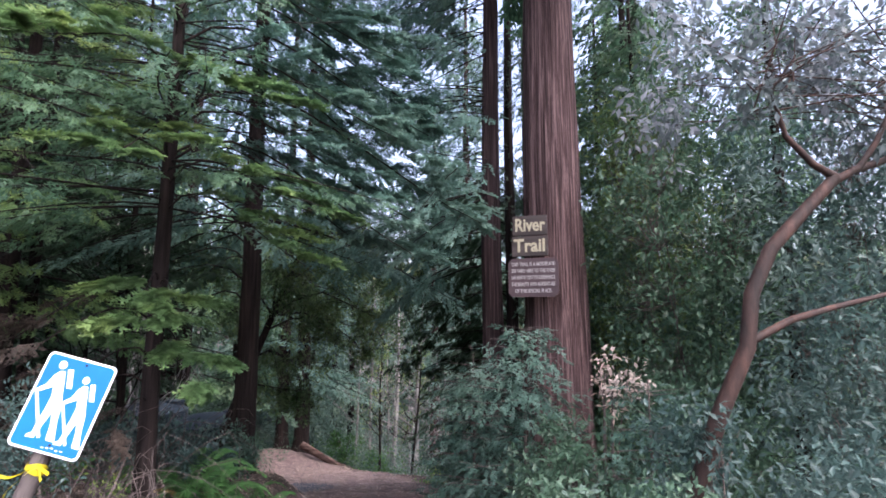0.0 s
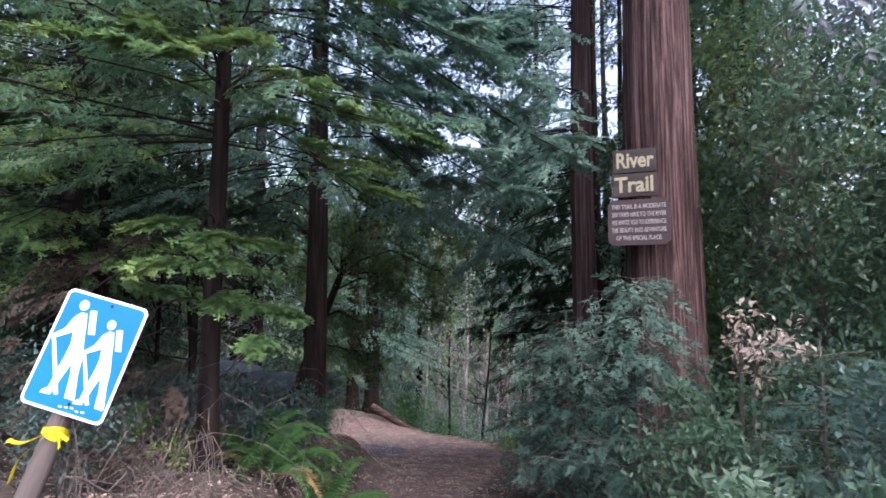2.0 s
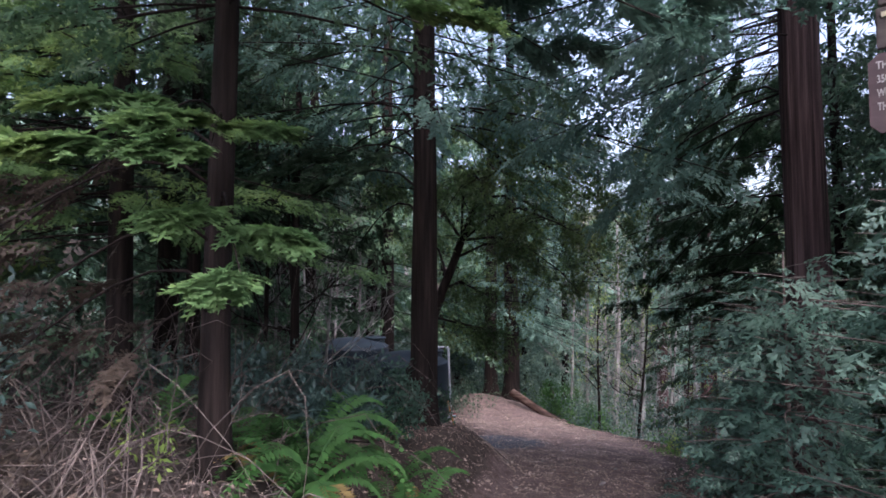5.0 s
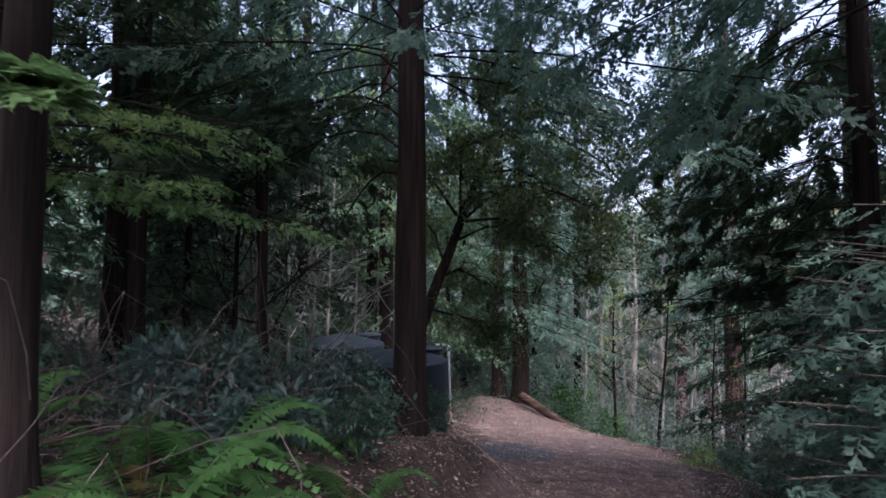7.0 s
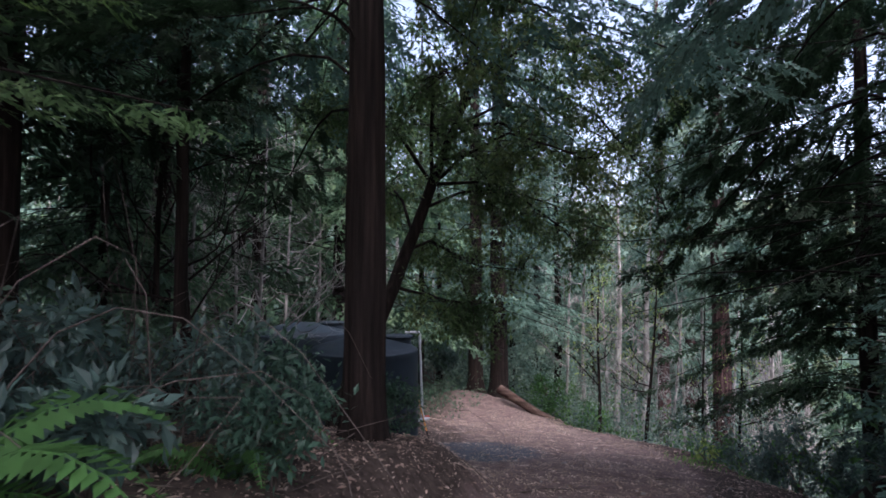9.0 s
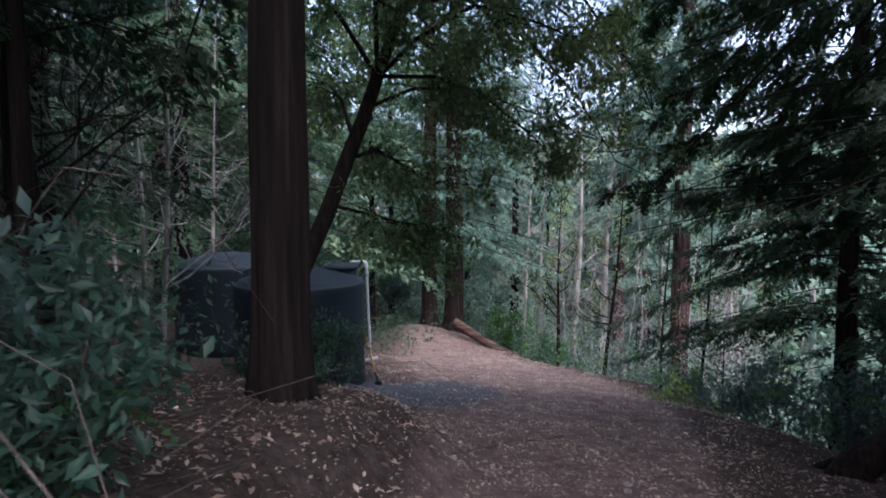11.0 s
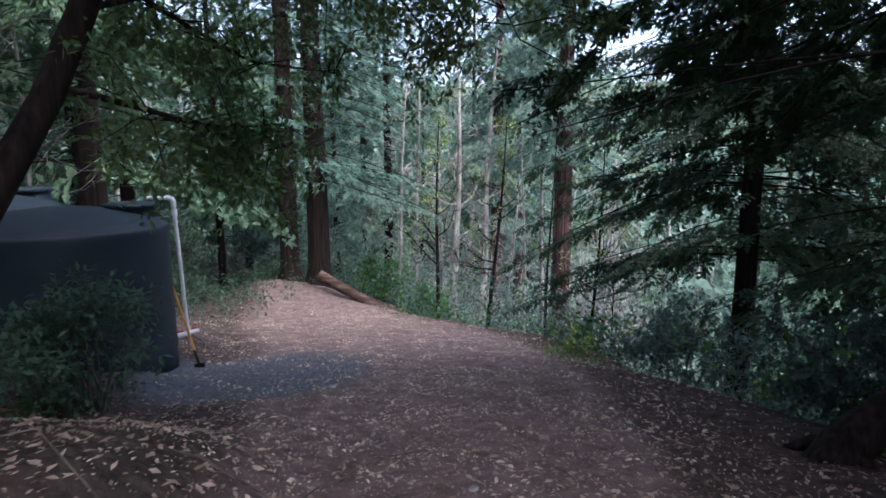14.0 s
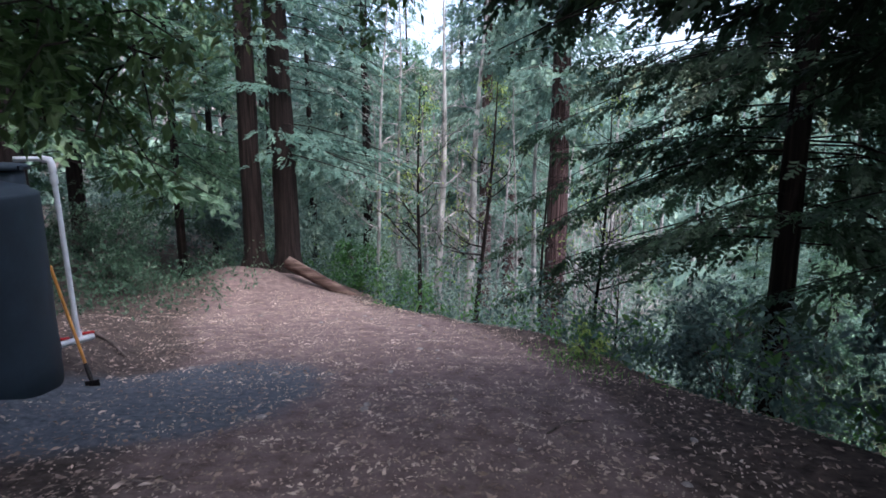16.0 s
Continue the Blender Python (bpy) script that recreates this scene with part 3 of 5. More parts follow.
def bare_tree(name, x, y, h, r, bark, label, seed, lean=(0.02, 0), boughs=16, reach=1.6, low=0.35, leaves=None, z=None, group=""):
    """A slender tree with rising forked branches, mostly leafless."""
    rng = np.random.default_rng(seed)
    t = thing(name, label, "tree", (x, y, ground_z(x, y) if z is None else z), 0, group)
    part("trunk", trunk_mesh("trunk", h, r, bark, 0.15, 10, 0.3, 0.04, lean, seed, 0.06), t)
    tubes, tips = Tubes(), []

    def grow(p, d, l, rad, depth):
        s = np.linspace(0, 1, 5)[:, None]
        wob = rng.normal(0, 0.10 * l, 3)
        pts = p + d * l * s + wob * np.sin(np.pi * s) + np.array([0, 0, 0.15 * l]) * s ** 2
        tubes.add(pts, rad * (1 - 0.7 * s[:, 0]), 4 if depth else 3)
        if depth:
            for k in range(rng.integers(3, 6)):
                e = d + rng.normal(0, 0.6, 3)
                grow(pts[rng.integers(1, 5)], e / np.linalg.norm(e), l * rng.uniform(0.35, 0.65), rad * 0.5, depth - 1)
        else:
            tips.append(pts[-1])

    for n in range(boughs):
        z0 = h * (low + (0.98 - low) * (n + rng.uniform(0, 1)) / boughs)
        a = rng.uniform(0, 6.28)
        d = np.array([np.cos(a), np.sin(a), rng.uniform(0.25, 0.9)])
        grow(np.array([lean[0] * z0, lean[1] * z0, z0]), d / np.linalg.norm(d), reach * rng.uniform(0.5, 1.1) * (1.15 - z0 / h), r * 0.35 * (1.1 - z0 / h) + 0.006, 2)
    tagged(part("branchwork", tubes.made("branchwork", bark), t, "leafless grey branches"), kind="stuff")
    if leaves:
        tagged(part("foliage", broadleaf_crown(tips, 3, 0.09, 0.14, leaves, rng), t, "sparse leaves"), kind="stuff")
    return t


# big redwood that carries the trail signs, and its two slimmer neighbours
# its crown is out of view, added dense to shade the trail
conifer("redwood_tree", 1.72, 8.42, 26, 0.52, 11.5, 5.5, 150, 44, 0.9, SPRAY_COARSE, RED_BARK, NEEDLE, "huge old redwood with furrowed red-brown bark beside the trail", 11, seg=96, flutes=0.03, limb_mat=SHADED_BARK)
conifer("redwood_tree", 0.84, 9.30, 20, 0.20, 3.4, 2.9, 90, 60, 0.32, SPRAY_MID, SLIM_BARK, NEEDLE_BLUE, "slim redwood with dark red bark beside a larger one", 12, seg=44, flutes=0.04, droop=0.4, limb_mat=SHADED_BARK, sector=(3.3, 0.95), split=True, top=12, bare=0.3)
edge_fir = conifer("fir_tree", 1.8, 14.5, 21, 0.19, 3.0, 3.3, 60, 40, 0.26, SPRAY_MID, SHADED_BARK, NEEDLE_SHADED, "straight dark fir with thin drooping branches at the trail edge", 13, seg=24, sector=(2.7, 2.0), split=True, droop=0.4, rise=0.2, dead=0.12, top=13)
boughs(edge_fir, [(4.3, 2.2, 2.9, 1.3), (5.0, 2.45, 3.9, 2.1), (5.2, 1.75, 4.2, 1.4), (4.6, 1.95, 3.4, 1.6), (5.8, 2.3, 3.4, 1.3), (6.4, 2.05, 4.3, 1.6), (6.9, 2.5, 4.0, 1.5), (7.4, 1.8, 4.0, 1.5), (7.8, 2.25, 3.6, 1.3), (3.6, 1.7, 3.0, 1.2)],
       320, 0.36, SPRAY_MID, SHADED_BARK, NEEDLE_SHADED, "dark sprays hanging from long boughs", 131, hang=1.6)
conifer("fir_tree", 2.9, 16.6, 18, 0.14, 2.2, 2.4, 90, 40, 0.36, SPRAY_MID, SHADED_BARK, NEEDLE_SHADED, "bushy dark fir on the slope behind the signed redwood", 14, droop=0.35)
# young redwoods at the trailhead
trail_redwood = conifer("young_redwood", -3.3, 6.4, 12, 0.105, 3.3, 2.6, 105, 40, 0.29, SPRAY_FINE, SHADED_BARK, NEEDLE, "young redwood with light green drooping sprays over ferns", 21, dead=0.3, bare=0.3, split=True, top=9, sector=(-1.35, 2.0), hang=0.7)
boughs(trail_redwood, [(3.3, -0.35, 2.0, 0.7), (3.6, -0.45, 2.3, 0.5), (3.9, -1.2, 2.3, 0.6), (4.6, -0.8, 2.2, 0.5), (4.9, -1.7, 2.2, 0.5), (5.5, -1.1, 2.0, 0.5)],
       300, 0.25, SPRAY_FINE, SHADED_BARK, NEEDLE_YOUNG, "fresh yellow-green sprays", 211, hang=0.35)
boughs(trail_redwood, [(1.85, -0.75, 1.2, 0.45), (2.45, -1.25, 1.2, 0.4), (2.4, -0.85, 1.05, 0.35)], 520, 0.24, SPRAY_FINE, SHADED_BARK, NEEDLE_YOUNG, "fresh yellow-green sprays", 213, hang=0.6, bare=0.35)
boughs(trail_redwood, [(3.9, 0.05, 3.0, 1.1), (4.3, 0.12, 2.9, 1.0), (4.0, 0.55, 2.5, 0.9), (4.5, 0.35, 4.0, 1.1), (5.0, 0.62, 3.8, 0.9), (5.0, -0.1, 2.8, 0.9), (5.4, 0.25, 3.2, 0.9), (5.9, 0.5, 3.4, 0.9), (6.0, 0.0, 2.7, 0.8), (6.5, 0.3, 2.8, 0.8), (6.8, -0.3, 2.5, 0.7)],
       320, 0.29, SPRAY_FINE, SHADED_BARK, NEEDLE_BLUE, "blue-green drooping sprays", 212, hang=0.7)
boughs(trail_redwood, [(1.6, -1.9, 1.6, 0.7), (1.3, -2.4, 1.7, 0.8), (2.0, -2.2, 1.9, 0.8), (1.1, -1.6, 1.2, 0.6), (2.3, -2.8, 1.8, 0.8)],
       80, 0.22, SPRAY_FINE, SHADED_BARK, NEEDLE_DEAD, "dead brown sprays on low boughs", 214, hang=1.6, bare=0.3)
conifer("young_redwood", -6.2, 7.9, 12, 0.15, 2.0, 2.7, 130, 54, 0.33, SPRAY_FINE, SHADED_BARK, NEEDLE_YOUNG, "young redwood with yellow-green tips at the forest edge", 22, dead=0.15, bare=0.3, top=9, sector=(-1.57, 1.75), hang=0.6)
conifer("young_redwood", -8.8, 6.4, 12, 0.14, 0.8, 3.0, 130, 50, 0.40, SPRAY_MID, SHADED_BARK, NEEDLE, "young redwood with dense drooping boughs at the forest edge", 24, bare=0.2, top=9)
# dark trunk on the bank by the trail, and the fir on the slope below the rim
bank_redwood = conifer("redwood_tree", -4.18, 11.96, 22, 0.232, 5.2, 4.2, 140, 64, 0.40, SPRAY_MID, SHADED_BARK, NEEDLE_BLUE, "tall straight dark redwood on the bank above the trail", 31, seg=48, z=-1.72, dead=0.12, droop=0.32, split=True, top=15, bare=0.3)
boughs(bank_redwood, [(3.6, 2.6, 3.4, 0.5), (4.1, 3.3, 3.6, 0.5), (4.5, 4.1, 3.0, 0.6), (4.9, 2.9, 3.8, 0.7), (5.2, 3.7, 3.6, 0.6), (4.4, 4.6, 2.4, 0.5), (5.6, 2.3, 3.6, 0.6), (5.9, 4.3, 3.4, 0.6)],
       170, 0.3, SPRAY_MID, SHADED_BARK, NEEDLE_SHADED, "thin dark sprays on long bare boughs", 311, hang=0.8, bare=0.35)
conifer("fir_tree", 3.25, 21.2, 20, 0.21, 3.4, 4.0, 140, 88, 0.46, SPRAY_MID, SHADED_BARK, NEEDLE_SHADED, "dark fir with long drooping branches on the slope below the trail", 32, seg=24, droop=0.5, rise=0.22, bare=0.15, split=True, top=13, sector=(1.06, 2.45))
conifer("fir_tree", -6.75, 11.9, 13, 0.09, 4.0, 1.8, 50, 24, 0.45, SPRAY_MID, SHADED_BARK, NEEDLE_SHADED, "slim dark fir in the woods beside the trail", 35, dead=0.4)
conifer("fir_tree", -7.8, 10.5, 15, 0.13, 3.6, 2.2, 70, 40, 0.4, SPRAY_MID, SHADED_BARK, NEEDLE_SHADED, "dark straight fir in the woods beside the trail", 36, dead=0.3)
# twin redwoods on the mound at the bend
conifer("redwood_tree", -8.1, 28.8, 28, 0.31, 5.0, 3.2, 90, 44, 0.42, SPRAY_MID, SHADED_BARK, NEEDLE_BLUE, "dark redwood of a twin pair on a mound at the bend", 33, seg=24, group="twin redwoods", dead=0.2, hang=0.6)
conifer("redwood_tree", -7.15, 28.9, 28, 0.38, 3.5, 4.2, 120, 60, 0.4, SPRAY_MID, SHADED_BARK, NEEDLE_BLUE, "stouter dark redwood of a twin pair on a mound", 34, seg=24, group="twin redwoods", sector=(0.0, 1.1), droop=0.32, hang=0.6)


# ---- woods around: a few trees built once and copied ----
def forest():
    kinds = []
    for k, (h, r, low, reach, n, sp, size, bark, leaf) in enumerate([
            (19, 0.20, 1.8, 3.4, 105, 17, 0.68, SHADED_BARK, HAZE_GREEN), (22, 0.22, 3.0, 3.6, 100, 17, 0.75, SHADED_BARK, NEEDLE_SHADED),
            (14, 0.12, 1.6, 2.9, 100, 17, 0.6, SHADED_BARK, NEEDLE), (21, 0.22, 4.5, 3.4, 95, 17, 0.75, SHADED_BARK, HAZE_GREEN), (19, 0.2, 1.8, 3.2, 105, 19, 0.58, SHADED_BARK, NEEDLE)]):
        kinds.append((h, r, low, reach, n, sp, size, bark, leaf, 40 + k))
    rng = np.random.default_rng(5)
    spots = []
    # trees that close the view on both sides
    near = [(-9.2, 11.2), (-12.0, 14.6), (-9.0, 7.4), (-13.2, 10.4), (-9.8, 13.2), (-11.0, 9.0), (-10.5, 15.0), (-13.5, 12.5), (-12.5, 20.5), (-10.4, 22.5), (-14, 17), (-10.5, 3.5),
            (-12.5, 6), (-16, 9), (-15.5, 23), (-13, 26), (-11.5, 31), (-15, 31), (-18, 20), (-5.5, 34), (-12.5, 36), (-9, 39),
            (4.6, 12.8), (6.4, 10.2), (5.4, 15.6), (8.2, 13.0), (9.5, 17), (7.6, 20.5), (4.3, 14.8), (8.0, 6.5), (10.5, 9.5)]
    for p in near:
        spots.append((*p, rng.uniform(0.75, 1.1) if p[1] < 19 else rng.uniform(1.2, 1.5)))
    for p in ((-9, 47), (-5.4, 50), (-1.8, 55), (2.6, 51), (6, 57), (-12.5, 52), (-17, 31), (-19, 27)):
        spots.append((*p, rng.uniform(1.5, 1.8)))
    tries = 0
    while len(spots) < 86 and tries < 6000:
        tries += 1
        a, d = rng.uniform(-1.25, 1.1), rng.uniform(30, 58)
        x, y = d * np.sin(a), d * np.cos(a) + 4
        if -7 < x < 7 and y < 46:
            continue
        if all((x - q[0]) ** 2 + (y - q[1]) ** 2 > 3.2 ** 2 for q in spots):
            spots.append((x, y, rng.uniform(1.05, 1.5) if -22 < x < 9 else rng.uniform(0.8, 1.25)))
    # the edge of the clearing behind the start
    for a in np.linspace(2.0, 4.3, 12):
        spots.append((28 * np.sin(a), 28 * np.cos(a) - 4, rng.uniform(0.7, 1.0)))
    first = {}
    for n, (x, y, s) in enumerate(spots):
        # side woods draw on the shade-darkened needles, valley trees on the paled ones
        k = (1, 2, 4)[n % 3] if (x < -5.5 and y < 17) or (x > 4 and y < 28) else (4, 2, 4)[n % 3] if x < -5.5 and y < 33 else (0, 3, 2)[n % 3]
        m = pose(x, y, ground_z(x, y) - 0.1, 0, 0, rng.uniform(0, 360))
        if k not in first:
            h, r, low, reach, nb, sp, size, bark, leaf, seed = kinds[k]
            first[k] = conifer("forest_conifer", x, y, h, r, low, reach, nb, sp, size, SPRAY_COARSE, bark, leaf, "tall forest conifer with a straight trunk and green crown", seed, group="forest conifers", limb_mat=SHADED_BARK, dead=0.15)
            continue
        ob = copy_thing(first[k], m)
        ob.scale = (s, s, s)


forest()


def far_woods():
    """The wooded hillsides across the valley, past counting."""
    rng = np.random.default_rng(6)
    at, along, up, size = [], [], [], []
    tb = Tubes()
    for n in range(700):
        a, d = rng.uniform(-1.5, 1.3), 50 + 110 * rng.uniform(0, 1) ** 1.2
        x, y = d * np.sin(a), d * np.cos(a) + 4
        z, h = float(height(x, y)), rng.uniform(10, 20)
        m = 60
        f = rng.uniform(0, 1, m) ** 1.3
        g = rng.uniform(0, 6.28, m)
        w = np.stack([np.cos(g), np.sin(g), -0.35 - rng.uniform(0, 0.4, m)], 1)
        r = (0.3 + 2.6 * (1 - f)) * rng.uniform(0.2, 0.7, m)
        at.append(np.stack([x + r * np.cos(g), y + r * np.sin(g), z + 1.0 + h * f * 0.97], 1))
        along.append(w)
        up.append(np.array([0, 0, 1.0]) + rng.normal(0, 0.3, (m, 3)))
        size.append((1.1 + 1.3 * (1 - f)) * rng.uniform(0.7, 1.3, m))
        if d < 100:
            tb.add([(x, y, z - 0.5), (x, y, z + h * 0.5), (x, y, z + h * 0.98)], [0.25, 0.16, 0.03], 5)
    t = thing("far_woods", "green conifer woods covering the far valley side, paled for haze", "woods", kind="stuff")
    tagged(part("foliage", mesh("foliage", *scatter(SPRAY_FAR, np.concatenate(at), np.concatenate(along), np.concatenate(up), np.concatenate(size)), HAZE_GREEN), t), kind="stuff")
    tagged(part("trunkwork", tb.made("trunkwork", GREY_BARK), t, "far grey trunks"), kind="stuff")


far_woods()


def undergrowth(label, mat, count, per, leaf, tall, spot, seed, spread=0.2, template=LEAF):
    """Leafy clumps over a stretch of ground, past counting; spot gives n places (x, y)."""
    rng = np.random.default_rng(seed)
    x, y = spot(rng, count)
    clump = 0.5 + 0.5 * np.sin(1.1 * x + 2.0 * np.sin(0.8 * y)) * np.sin(1.3 * y + 1.5 * np.sin(0.9 * x))
    z = height(x, y) + rng.uniform(0, 1, count) ** 0.8 * tall * (0.25 + 0.75 * clump)
    ob = new("undergrowth", broadleaf_crown(np.stack([x, y, z], 1), per, leaf, spread, mat, rng, template))
    tagged(ob, label, "undergrowth", kind="stuff")


def below_rim(rng, n):
    y = rng.uniform(15, 42, n)
    return rim_x(y) + 0.5 + 10 * rng.uniform(0, 1, n) ** 1.3, y


def left_woods(rng, n):
    x, y = rng.uniform(-17, -5.2, n), rng.uniform(3, 31, n)
    bad = (np.abs(x + 8.2) < 3.0) & (np.abs(y - 17.6) < 2.8) | (x > -7.2) & (y > 15)
    return np.where(bad, x - 7.0, x), y


def past_bend(rng, n):
    return rng.uniform(-20, -3.5, n), rng.uniform(31.5, 48, n)


def mid_slope(rng, n):
    return rng.uniform(-5, 9, n), rng.uniform(28, 42, n)


def valley(rng, n):
    return rng.uniform(-12, 16, n), rng.uniform(38, 60, n)


undergrowth("blue-green leafy undergrowth on the slope below the rim", SHRUB_BLUE, 4500, 6, 0.12, 1.9, below_rim, 501)
undergrowth("fresh green leafy undergrowth on the slope below the rim", FERN_LEAF, 2200, 5, 0.13, 1.6, below_rim, 502)
undergrowth("shaded leafy undergrowth under the trees", SHRUB_LEAF, 5500, 6, 0.11, 1.3, left_woods, 503)
# the pale leaf colour of these three carries the valley's foggy brightness
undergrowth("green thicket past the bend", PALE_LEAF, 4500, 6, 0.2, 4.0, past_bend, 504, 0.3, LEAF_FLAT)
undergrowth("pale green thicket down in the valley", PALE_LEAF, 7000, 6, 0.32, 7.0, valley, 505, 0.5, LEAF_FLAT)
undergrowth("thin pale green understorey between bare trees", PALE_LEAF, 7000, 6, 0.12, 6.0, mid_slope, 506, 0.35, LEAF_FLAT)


# ---- water tanks ----
def water_tank(x, y, z, label, lid_at):
    t = thing("water_tank", label, "water tank", (x, y, z))
    r, sh = 1.17, 1.70
    prof = [(0.0, -0.25), (r, -0.25), (r, 0.02)]
    prof += [(r + 0.012, 0.10), (r, 0.20), (r, sh - 0.10), (r, sh - 0.025), (r - 0.008, sh - 0.005), (r - 0.03, sh + 0.004), (r - 0.06, sh + 0.012)]
    prof += [(r * k, sh + 0.012 + 0.25 * (1 - k ** 1.8) ** 0.9) for k in (0.92, 0.85, 0.75, 0.6, 0.45, 0.3, 0.15, 0.0)]
    part("shell", turned("shell", prof, TANK, 64), t)
    c = turned("collar", [(0.30, -0.14), (0.30, 0.10), (0.27, 0.11), (0.0, 0.11)], TANK, 32)
    part("collar", c, t, "round manway collar", Matrix.Translation((*lid_at, sh + 0.09)))
    lid = part("lid", turned("lid", [(0.0, 0.0), (0.33, 0.0), (0.335, 0.03), (0.32, 0.055), (0.22, 0.07), (0.0, 0.075)], TANK, 32), t, "black screw-on lid", Matrix.Translation((*lid_at, sh + 0.203)))
    for a in range(10):
        part("rib", box("rib", (0.02, 0.05, 0.045), TANK, 0.004), lid, m=pose(0.338 * math.cos(a * 0.628), 0.338 * math.sin(a * 0.628), 0.022, 0, 0, a * 36))
    return t


TANK_Z = -3.02
water_tank(-7.0, 17.1, TANK_Z, "dark blue-black plastic water tank with a domed top beside the trail", (0.55, 0.55))
water_tank(-9.6, 18.6, TANK_Z + 0.12, "second dark plastic water tank behind the first", (0.6, 0.45))


def fill_pipe():
    t = thing("overflow_pipe", "white plastic pipe with elbows and a red-handled valve on the tank", "pipe", (-5.99, 17.97, TANK_Z))
    for name, pts, r in (("vertical_pipe", [(0.0, 0.0, 0.16), (-0.12, 0.10, 1.90)], 0.026), ("top_pipe", [(-0.42, -0.02, 2.0), (-0.19, 0.08, 2.0)], 0.026), ("outlet_pipe", [(-0.10, -0.22, 0.10), (0.10, 0.10, 0.10)], 0.034)):
        tb = Tubes()
        p = np.array(pts)
        tb.add(np.linspace(p[0], p[1], 6), r, 14)
        part(name, tb.made(name, PVC), t)
    for name, pts, r in (("elbow", [(-0.2, 0.08, 2.0), (-0.14, 0.10, 1.99), (-0.122, 0.10, 1.94), (-0.12, 0.10, 1.87)], 0.036), ("coupling", [(-0.117, 0.098, 1.84), (-0.111, 0.093, 1.75)], 0.037), ("tee", [(0.0, 0.0, 0.06), (0.0, 0.0, 0.19)], 0.042)):
        tb = Tubes()
        tb.add(pts, r, 14)
        part(name, tb.made(name, PVC), t)
    for x, y in ((-0.06, -0.15), (0.07, 0.05)):
        part("valve_handle", box("valve_handle", (0.13, 0.025, 0.02), RED_PLASTIC, 0.004), t, "red valve handle", pose(x, y, 0.155, 0, 0, 35))


fill_pipe()


def hoe():
    """Leans on the tank with its head on the ground."""
    t = thing("hoe", "long-handled hoe with an orange wooden handle leaning on the tank", "hoe", (-5.76, 17.78, ground_z(-5.76, 17.78)))
    foot, head = np.array([0.0, 0.0, 0.05]), np.array([-0.44, 0.20, 1.24])
    tb = Tubes()
    tb.add(np.linspace(foot + (head - foot) * 0.12, head, 6), 0.016, 8)
    part("handle", tb.made("handle", RAKE_WOOD), t, "orange-varnished wooden handle")
    tb = Tubes()
    tb.add(np.linspace(foot, foot + (head - foot) * 0.16, 4), [0.02, 0.024, 0.024, 0.02], 8)
    part("socket", tb.made("socket", IRON), t, "dark metal socket")
    head = part("head", box("head", (0.13, 0.012, 0.10), IRON, 0.004), t, "small iron blade", pose(0.01, -0.01, 0.03, 25, 0, 30))
    part("rivet", turned("rivet", [(0.008, 0), (0.008, 0.004), (0, 0.006)], IRON, 8), head, m=pose(0, -0.008, 0.02, 90))


hoe()


# ---- signs ----
def bars(name, rows, mat, parent, depth=0.004, label=""):
    bm = bmesh.new()
    for x, z, w, h in rows:
        bmesh.ops.create_cube(bm, size=1, matrix=Matrix.Translation((x, -depth / 2, z)) @ Matrix.Diagonal((w, depth, h, 1)))
    return part(name, from_bm(name, bm, mat), parent, label)


def words(text, size, mat, parent, at, label, width=None, bold=0.0, depth=0.004):
    c = bpy.data.curves.new("words", "FONT")
    c.body, c.size, c.align_x, c.align_y, c.extrude, c.offset = text, size, "CENTER", "CENTER", depth, bold
    ob = new("lettering", c)
    bpy.context.view_layer.update()
    me = bpy.data.meshes.new_from_object(ob.evaluated_get(bpy.context.evaluated_depsgraph_get()))
    bpy.data.objects.remove(ob)
    xs = [v.co.x for v in me.vertices]
    k = width / (max(xs) - min(xs)) if width else 1
    me.materials.clear()
    me.materials.append(mat)
    return part("lettering", me, parent, label, Matrix.Translation(at) @ Matrix.Rotation(radians(90), 4, "X") @ Matrix.Diagonal((k, 1, 1, 1)))


def outline(name, pts, depth, mat, parent, label="", y=0.0):
    """A flat plate cut to an outline in x and z."""
    bm = bmesh.new()
    f = bm.faces.new([bm.verts.new((x, y, z)) for x, z in pts])
    g = bmesh.ops.extrude_face_region(bm, geom=[f])
    for v in [e for e in g["geom"] if isinstance(e, bmesh.types.BMVert)]:
        v.co.y -= depth
    bmesh.ops.recalc_face_normals(bm, faces=bm.faces[:])
    bmesh.ops.triangulate(bm, faces=bm.faces[:])
    return part(name, from_bm(name, bm, mat), parent, label)


def rounded(w, h, r, n=6):
    pts = []
    for cx, cz, a0 in ((w / 2 - r, h / 2 - r, 0), (-w / 2 + r, h / 2 - r, 90), (-w / 2 + r, -h / 2 + r, 180), (w / 2 - r, -h / 2 + r, 270)):
        for k in range(n + 1):
            a = radians(a0 + 90 * k / n)
            pts.append((cx + r * math.cos(a), cz + r * math.sin(a)))
    return pts


